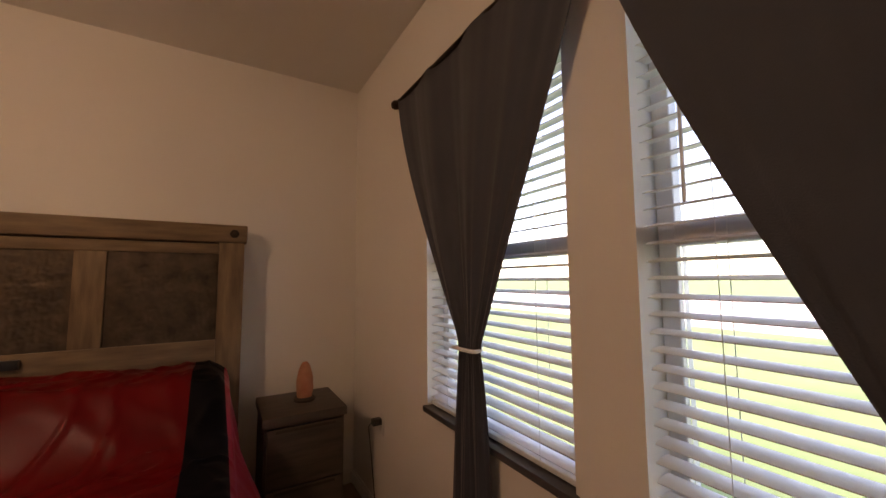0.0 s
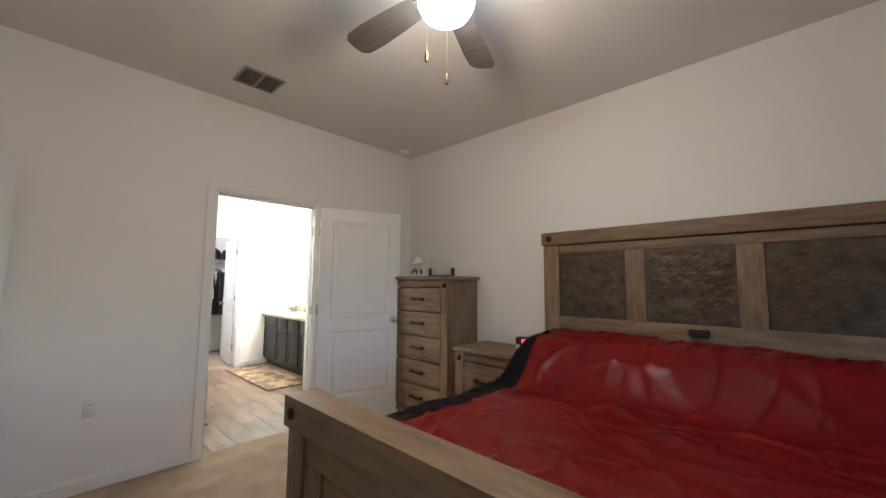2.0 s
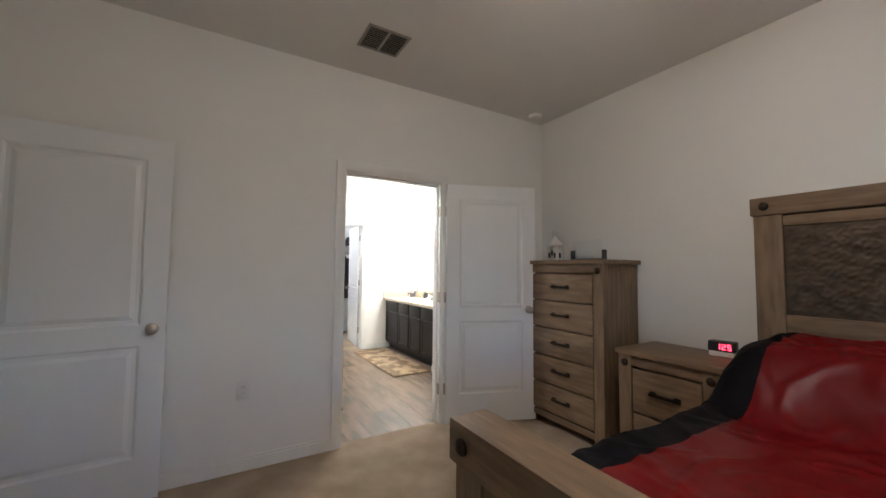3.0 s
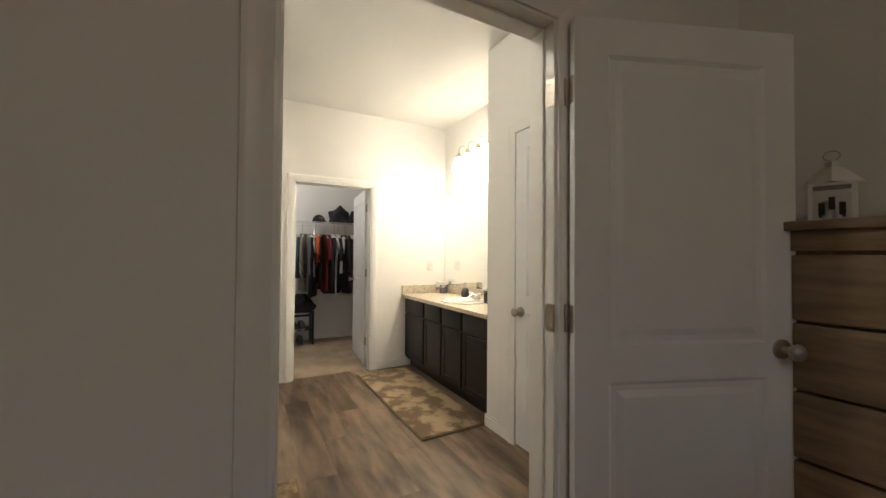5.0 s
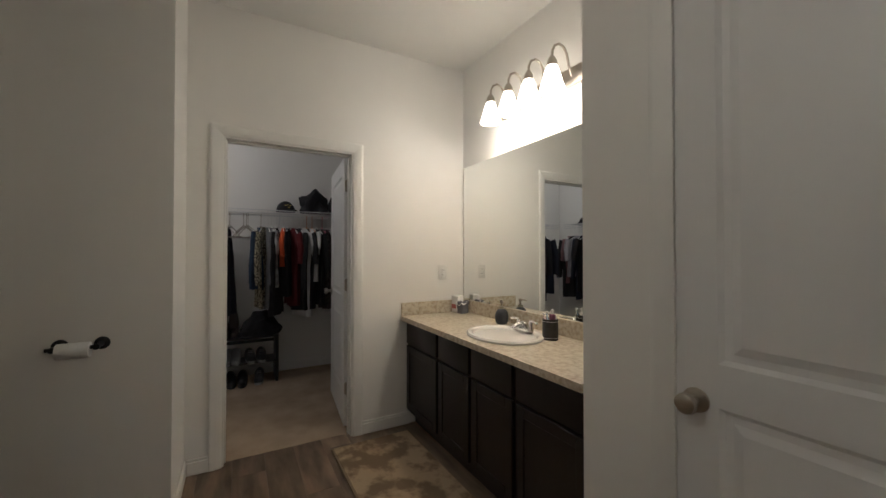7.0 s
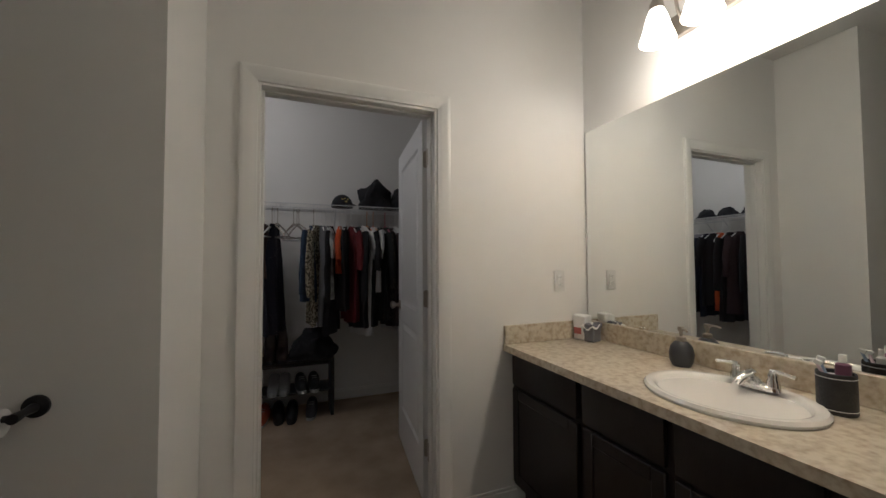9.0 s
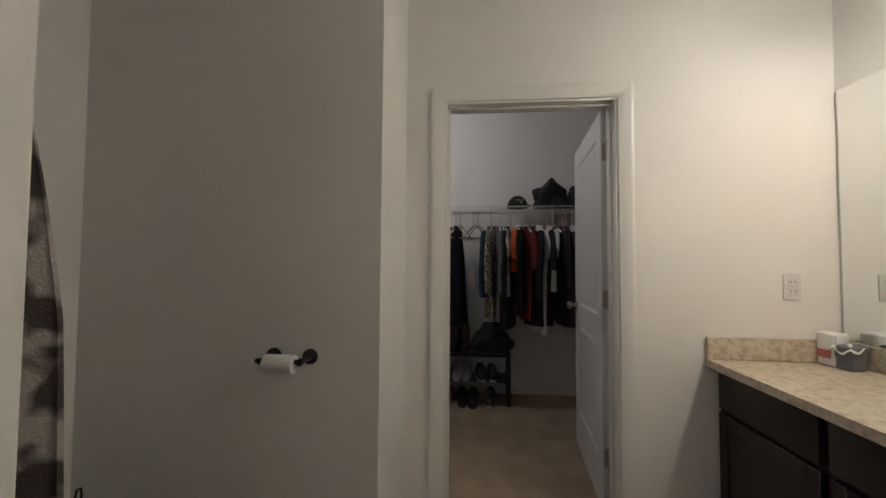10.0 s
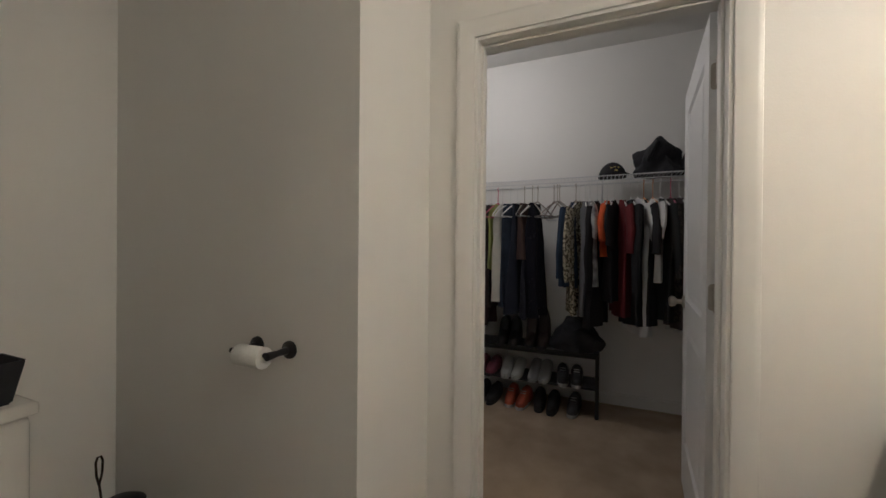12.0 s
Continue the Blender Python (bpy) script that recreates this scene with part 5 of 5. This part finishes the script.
BLACK_C, NAVY, DENIM = (0.013, 0.012, 0.014), (0.012, 0.016, 0.03), (0.03, 0.055, 0.10)
CLOTHES = (
    ("jacket", (0.035, 0.015, 0.022), None, 0.74, 0.95, "dark plum long jacket on a hanger", dict(wide=0.22, sleeve=0.5)),
    ("jacket", (0.03, 0.02, 0.022), None, 0.79, 0.80, "dark brown jacket on a hanger", dict(wide=0.22, sleeve=0.5)),
    ("shirt", (0.42, 0.46, 0.16), None, 0.845, 0.50, "pale lime shirt on a pink hanger", dict(wide=0.17, hang="pink", thick=0.012)),
    ("shirt", (0.72, 0.72, 0.66), None, 0.88, 0.75, "off-white long shirt on a hanger", dict(wide=0.17, thick=0.012)),
    ("trousers", (0.03, 0.045, 0.075), (0.02, 0.03, 0.05), 0.945, 0.78, "faded dark denim on a hanger", dict(wide=0.14, strap=True)),
    ("trousers", NAVY, None, 1.0, 0.85, "dark navy trousers on a hanger", dict(wide=0.14, strap=True)),
    ("top", (0.075, 0.042, 0.035), None, 1.055, 0.42, "brown sleeveless top on a hanger", dict(wide=0.15, strap=True, hang="grey")),
    ("dress", (0.010, 0.010, 0.020), (0.20, 0.19, 0.2), 1.13, 0.86, "black dress with small pale dots", dict(pattern=2.0, wide=0.16, strap=True, flare=0.25)),
    ("jacket", DENIM, (0.018, 0.035, 0.07), 1.445, 0.62, "blue denim jacket on a hanger", dict(wide=0.21, sleeve=0.48, thick=0.04, hang="grey")),
    ("cardigan", (0.46, 0.41, 0.30), (0.10, 0.085, 0.06), 1.515, 0.80, "cream lace cardigan on a hanger", dict(wide=0.2, sleeve=0.5, pattern=1.0)),
    ("shirt", (0.15, 0.15, 0.16), None, 1.555, 0.80, "grey long shirt on a hanger", dict(wide=0.2, sleeve=0.5)),
    ("shirt", (0.62, 0.62, 0.60), (0.05, 0.05, 0.06), 1.585, 0.60, "white and black striped shirt on a hanger", dict(wide=0.19, sleeve=0.2)),
    ("jacket", BLACK_C, None, 1.635, 0.88, "long black jacket on a hanger", dict(wide=0.22, sleeve=0.55)),
    ("shirt", (0.60, 0.10, 0.02), (0.50, 0.07, 0.015), 1.70, 0.40, "bright orange shirt on a hanger", dict(wide=0.215, sleeve=0.22, thick=0.02)),
    ("shirt", BLACK_C, None, 1.745, 0.70, "black shirt on a white hanger", dict(wide=0.22, sleeve=0.25)),
    ("shirt", (0.13, 0.012, 0.016), None, 1.795, 0.80, "dark red shirt on a hanger", dict(wide=0.21, sleeve=0.3)),
    ("jacket", (0.014, 0.014, 0.016), None, 1.85, 0.85, "black jacket on a white hanger", dict(wide=0.22, sleeve=0.55)),
    ("shirt", (0.68, 0.68, 0.67), None, 1.895, 0.92, "white and black long shirt on a hanger", dict(wide=0.2, sleeve=0.22)),
    ("shirt", BLACK_C, None, 1.93, 0.84, "black shirt on an orange hanger", dict(wide=0.22, sleeve=0.3, hang="orange")),
    ("shirt", (0.74, 0.74, 0.73), None, 1.985, 0.55, "white short-sleeved shirt on an orange hanger", dict(wide=0.2, sleeve=0.2, hang="orange")),
    ("shirt", (0.016, 0.018, 0.018), None, 2.03, 0.80, "black shirt on a hanger", dict(wide=0.22, sleeve=0.4)),
    ("blouse", (0.05, 0.04, 0.032), (0.015, 0.013, 0.012), 2.09, 0.80, "dark floral blouse on a pink hanger", dict(wide=0.21, sleeve=0.45, hang="pink", pattern=1.0)),
    ("shirt", (0.045, 0.03, 0.03), None, 2.14, 0.85, "dark brown shirt on a hanger", dict(wide=0.22, sleeve=0.5)),
    ("shirt", (0.74, 0.74, 0.73), None, 2.185, 0.90, "long white shirt on a hanger", dict(wide=0.2, sleeve=0.55)),
    ("shirt", BLACK_C, None, 2.25, 0.80, "black shirt on a hanger", dict(wide=0.22, sleeve=0.5)),
    ("shirt", NAVY, None, 2.32, 0.80, "navy shirt on a hanger", dict(wide=0.22, sleeve=0.5)),
    ("jacket", BLACK_C, None, 0.62, 0.95, "black long coat on a hanger", dict(wide=0.22, sleeve=0.5)),
    ("jacket", NAVY, None, 0.50, 0.85, "navy jacket on a hanger", dict(wide=0.22, sleeve=0.5)),
    ("shirt", (0.25, 0.13, 0.14), None, 0, 0.70, "dusty pink shirt on a hanger", dict(wide=0.2, sleeve=0.3, side=-7.92)),
    ("jacket", BLACK_C, None, 0, 0.90, "black jacket on a hanger", dict(wide=0.22, sleeve=0.55, side=-7.84)),
    ("shirt", (0.35, 0.33, 0.36), None, 0, 0.60, "pale grey shirt on a hanger", dict(wide=0.2, sleeve=0.3, side=-7.77)),
    ("jacket", NAVY, None, 0, 0.92, "navy coat on a hanger", dict(wide=0.22, sleeve=0.55, side=-7.68)),
    ("shirt", BLACK_C, None, 0, 0.80, "black and white shirt on a hanger", dict(wide=0.22, sleeve=0.3, side=-7.60)),
    ("shirt", (0.60, 0.10, 0.02), None, 0, 0.85, "long orange shirt on a hanger", dict(wide=0.13, strap=True, side=-7.53)),
    ("jacket", BLACK_C, None, 0, 0.95, "black coat on a hanger", dict(wide=0.22, sleeve=0.55, side=-7.44)),
    ("shirt", (0.05, 0.03, 0.035), None, 0, 0.85, "dark plum shirt on a hanger", dict(wide=0.22, sleeve=0.4, side=-7.34)),
    ("jacket", BLACK_C, None, 0, 0.90, "black hooded jacket on a hanger", dict(wide=0.22, sleeve=0.55, side=-7.22)),
)
for k, (kind, c1, c2, y, length, label, more) in enumerate(CLOTHES):
    garment(kind, c1, c2, y + (0.035 if y < 1.2 else 0.02 if y < 1.5 else -0.025), length, label, seed=k * 1.7, **more)
for k, y in enumerate((1.20, 1.24, 1.36, 1.385, 1.40)):
    e = thing("clothes_hanger", "empty grey wire hanger on the rail", "hanger", pose(RAIL_X, y - 0.05, RAIL_Z, 0, 0, 28 * (-1) ** k), group="empty hangers")
    part("wire", hanger("grey"), HANGERS["grey"], e)


def cap():
    root = thing("baseball_cap", "black baseball cap with gold emblem on the shelf", "cap", pose(-8.25, 1.71, SHELF_Z + 0.006, 0, 0, 15))
    bm = lathe([(0.095 * math.cos(k * math.pi / 18), 0.115 * math.sin(k * math.pi / 18)) for k in range(10)], 28)
    part("crown", bm, BLACK_CLOTH, root)
    part("brim", sheet(14, 6, lambda u, v: ((0.07 + v * 0.085) * math.cos((u - 0.5) * 1.9), (0.085 + 0.02 * v) * math.sin((u - 0.5) * 2.2), 0.012 - 0.02 * (u - 0.5) ** 2), 0.004), BLACK_CLOTH, root)
    bm = bmesh.new()
    for k, (a, b, s) in enumerate(((-0.03, 0.075, 0.016), (-0.005, 0.082, 0.014), (0.02, 0.078, 0.015), (0.0, 0.052, 0.020))):
        bm_box(0.0, a - s / 2, b - s / 3, 0.004, a + s / 2, b + s / 3, 0.001, into=bm, seg=1)
    part("emblem", moved(bm, pose(0.114, 0, -0.004, 0, -30)), mat("gold_thread", (0.55, 0.42, 0.12), rough=0.6), root, "gold stitched emblem")


cap()


def heap(name, label, category, at, size, seed, material=BLACK_CLOTH):
    bm = lathe([(0.0, 0.0)] + [(math.sin(math.pi * (0.5 + 0.5 * k / 12)) ** 0.5 if k else 1.0, k / 12) for k in range(0, 12)] + [(0.0, 1.0)], 40)
    for v in bm.verts:
        q = v.co * 1.9 + Vector((seed, seed * 2, 0))
        f = 1 + 0.38 * noise.noise(q) + 0.14 * noise.noise(q * 3)
        v.co = Vector((v.co.x * size[0] * f, v.co.y * size[1] * f, v.co.z * size[2] * (1 + 0.28 * noise.noise(q + Vector((9, 1, 4))))))
    root = thing(name, label, category, at)
    part("body", bm, material, root)
    return root


h = heap("backpack", "slumped black backpack on the wire shelf", "bag", pose(-8.25, 2.00, SHELF_Z + 0.006), (0.14, 0.15, 0.25), 3.0)
part("strap", tube([(0.10, -0.08, 0.05), (0.15, -0.06, 0.12), (0.12, -0.02, 0.20), (0.04, 0.0, 0.24)], 0.012, 8), BLACK_CLOTH, h)
heap("folded_clothes", "pile of black clothes on the wire shelf", "clothes", pose(-8.24, 2.26, SHELF_Z + 0.006), (0.14, 0.16, 0.20), 7.0)
for k, x in enumerate((-7.78, -7.55, -7.30)):
    heap("cap", "dark cap on the wire shelf", "cap", pose(x, -0.03, SHELF_Z + 0.006), (0.10, 0.09, 0.11), 11.0 + k)


def shoe_rack():
    root = thing("shoe_rack", "black two-shelf shoe rack full of shoes", "shoe rack", pose(-8.36, 0.56, 0))
    w, d = 1.075, 0.275
    for y in (0.0, w - 0.028):
        part("side", bm_box(0, y, 0, d, y + 0.028, 0.475, 0.003, seg=1), BLACK_PLASTIC, root)
    for z in (0.205, 0.455):
        part("shelf", bm_box(0.004, 0.02, z, d - 0.004, w - 0.02, z + 0.015, 0.002, seg=1), BLACK_PLASTIC, root)
    part("back_bar", bm_box(0.004, 0.02, 0.36, 0.016, w - 0.02, 0.39, 0.002, seg=1), BLACK_PLASTIC, root)


shoe_rack()


def shoe(color, sole, at, label, high=0.09, heel=0.0, boot=0.0, group="shoes on the rack", letters=False):
    """A shoe, toe towards +x."""
    root = thing("boot" if boot else "shoe", label, "boot" if boot else "shoe", at, group=group)
    m = mat("shoe_upper", color, rough=0.55, scale=20)
    ms = mat("shoe_sole", sole, rough=0.6)

    def out(t):
        return 0.036 + 0.010 * math.sin(t * math.pi * 1.1 + 0.6) + (0.004 if t > 0.6 else 0)

    n = 14
    bm = bmesh.new()
    rings = []
    for i in range(n + 1):
        t = i / n
        w = out(t) * (math.sin(math.pi * min(1, max(0.02, t * 5 if t < 0.1 else (1 - t) * 5 if t > 0.9 else 0.5))) ** 0.5 if (t < 0.1 or t > 0.9) else 1)
        lift = heel * max(0.0, 1 - t * 1.6)
        h = (high if t < 0.35 else high * (1 - 0.55 * (t - 0.35) / 0.65)) * (0.75 if t < 0.05 else 1) * (0.7 if t > 0.93 else 1)
        if boot and t < 0.45:
            h = boot
        x = -0.14 + 0.28 * t
        ring = []
        for a in range(12):
            th = math.pi * a / 11
            ring.append(bm.verts.new((x, w * math.cos(th), 0.018 + lift + h * math.sin(th) ** 0.6)))
        rings.append(ring)
    for a, b in zip(rings, rings[1:]):
        for i in range(11):
            bm.faces.new((a[i], a[i + 1], b[i + 1], b[i]))
    bm.faces.new(rings[0])
    bm.faces.new(rings[-1])
    part("upper", bm, m, root)
    bm = bmesh.new()
    low, up = [], []
    for i in range(24):
        a = 2 * math.pi * i / 24
        x, y = 0.147 * math.cos(a), 0.043 * math.copysign(abs(math.sin(a)) ** 0.7, math.sin(a))
        lift = heel * max(0.0, 1 - (x + 0.147) / 0.294 * 1.6)
        low.append(bm.verts.new((x, y, lift)))
        up.append(bm.verts.new((x, y, 0.022 + lift)))
    for i in range(24):
        k = (i + 1) % 24
        bm.faces.new((low[i], low[k], up[k], up[i]))
    bm.faces.new(low[::-1])
    bm.faces.new(up)
    if heel:
        tube([(-0.115, 0, heel), (-0.12, 0, 0.0)], [0.02, 0.006], 8, into=bm)
    part("sole", bm, ms, root)
    if letters:
        bm = bmesh.new()
        for k in range(2):
            bm_box(-0.005 + k * 0.03, 0.040, 0.045, 0.015 + k * 0.03, 0.0425, 0.07, 0.0005, into=bm, seg=1)
        part("side_mark", bm, ms, root, "white side mark")
    if not boot and not heel:
        bm = bmesh.new()
        for k in range(4):
            bm_box(0.0 + k * 0.02, -0.022, high * (0.98 - 0.13 * k) + 0.010, 0.008 + k * 0.02, 0.022, high * (0.98 - 0.13 * k) + 0.016, 0.002, into=bm, seg=1)
        part("laces", bm, ms, root)
    return root


WHITE_S, BLK = (0.42, 0.42, 0.40), (0.014, 0.014, 0.015)
for k, (y, c, s, lab) in enumerate(((0.82, BLK, BLK, "dark shoe on the rack"), (0.91, BLK, BLK, "dark shoe on the rack"), (1.05, (0.40, 0.075, 0.035), WHITE_S, "red-orange sneaker with white sole"), (1.15, (0.40, 0.075, 0.035), WHITE_S, "red-orange sneaker with white sole"),
                                    (1.27, BLK, BLK, "black shoe on the rack"), (1.37, BLK, BLK, "black shoe on the rack"), (1.52, (0.05, 0.05, 0.055), WHITE_S, "black and white sneaker"))):
    shoe(c, s, pose(-8.18 + 0.02 * (k % 2), y - 0.06, 0.0, 0, 0, random.uniform(-6, 6)), lab)
for k, (y, c, s, hl, lab) in enumerate(((0.80, (0.16, 0.03, 0.05), BLK, 0, "dark red flat shoe on the rack"), (0.90, (0.16, 0.03, 0.05), BLK, 0, "dark red flat shoe on the rack"), (1.01, WHITE_S, WHITE_S, 0.05, "white strappy heeled sandal"), (1.10, WHITE_S, WHITE_S, 0.05, "white strappy heeled sandal"),
                                        (1.23, (0.28, 0.28, 0.28), (0.3, 0.3, 0.3), 0.06, "grey high-heeled shoe on the rack"), (1.31, (0.28, 0.28, 0.28), (0.3, 0.3, 0.3), 0.06, "grey high-heeled shoe on the rack"),
                                        (1.44, BLK, WHITE_S, 0, "black sneaker with white sole"), (1.54, BLK, WHITE_S, 0, "black sneaker with white sole"))):
    shoe(c, s, pose(-8.18, y - 0.06, 0.22, 0, 0, random.uniform(-5, 5)), lab, heel=hl, high=0.045 if hl else 0.085, letters=k > 5)
for y, c, hgt in ((0.98, BLK, 0.18), (1.07, BLK, 0.18), (1.20, (0.035, 0.022, 0.018), 0.25), (1.29, (0.035, 0.022, 0.018), 0.25)):
    shoe(c, BLK, pose(-8.20, y - 0.06, 0.47, 0, 0, random.uniform(-5, 5)), "dark ankle boot on top of the shoe rack", boot=hgt)
heap("duffel_bag", "slumped black bag on top of the shoe rack", "bag", pose(-8.20, 1.47, 0.47), (0.13, 0.17, 0.23), 21.0)

# ---- bathroom floor planks ----
PL, PW = 1.22, 0.178
meshes = {}


def plank(x0, x1, y0, y1):
    key = (round(x1 - x0, 3), round(y1 - y0, 3))
    if key not in meshes:
        g = 0.0001
        bm = bmesh.new()
        a, b = key
        lo = [bm.verts.new((x, y, -0.0012)) for x, y in ((g, g), (a - g, g), (a - g, b - g), (g, b - g))]
        e = 0.0009
        hi = [bm.verts.new((x, y, 0.0)) for x, y in ((e, e), (a - e, e), (a - e, b - e), (e, b - e))]
        for i in range(4):
            bm.faces.new((lo[i], lo[(i + 1) % 4], hi[(i + 1) % 4], hi[i]))
        bm.faces.new(hi)
        meshes[key] = mesh_of("plank", bm, PLANK)
    o = new("plank", meshes[key])
    o.parent = FLOOR_B
    o.location = (x0, y0, 0)


row, y = 0, -0.185
while y < 2.915 - 0.01:
    y1 = min(y + PW, 2.915)
    x = -6.63 - (row * 0.43) % PL
    while x < -3.52:
        xa, xb = max(x, -6.63), min(x + PL, -3.52)
        if xb - xa > 0.02:
            plank(xa, xb, y, y1)
        x += PL
    y, row = y1, row + 1
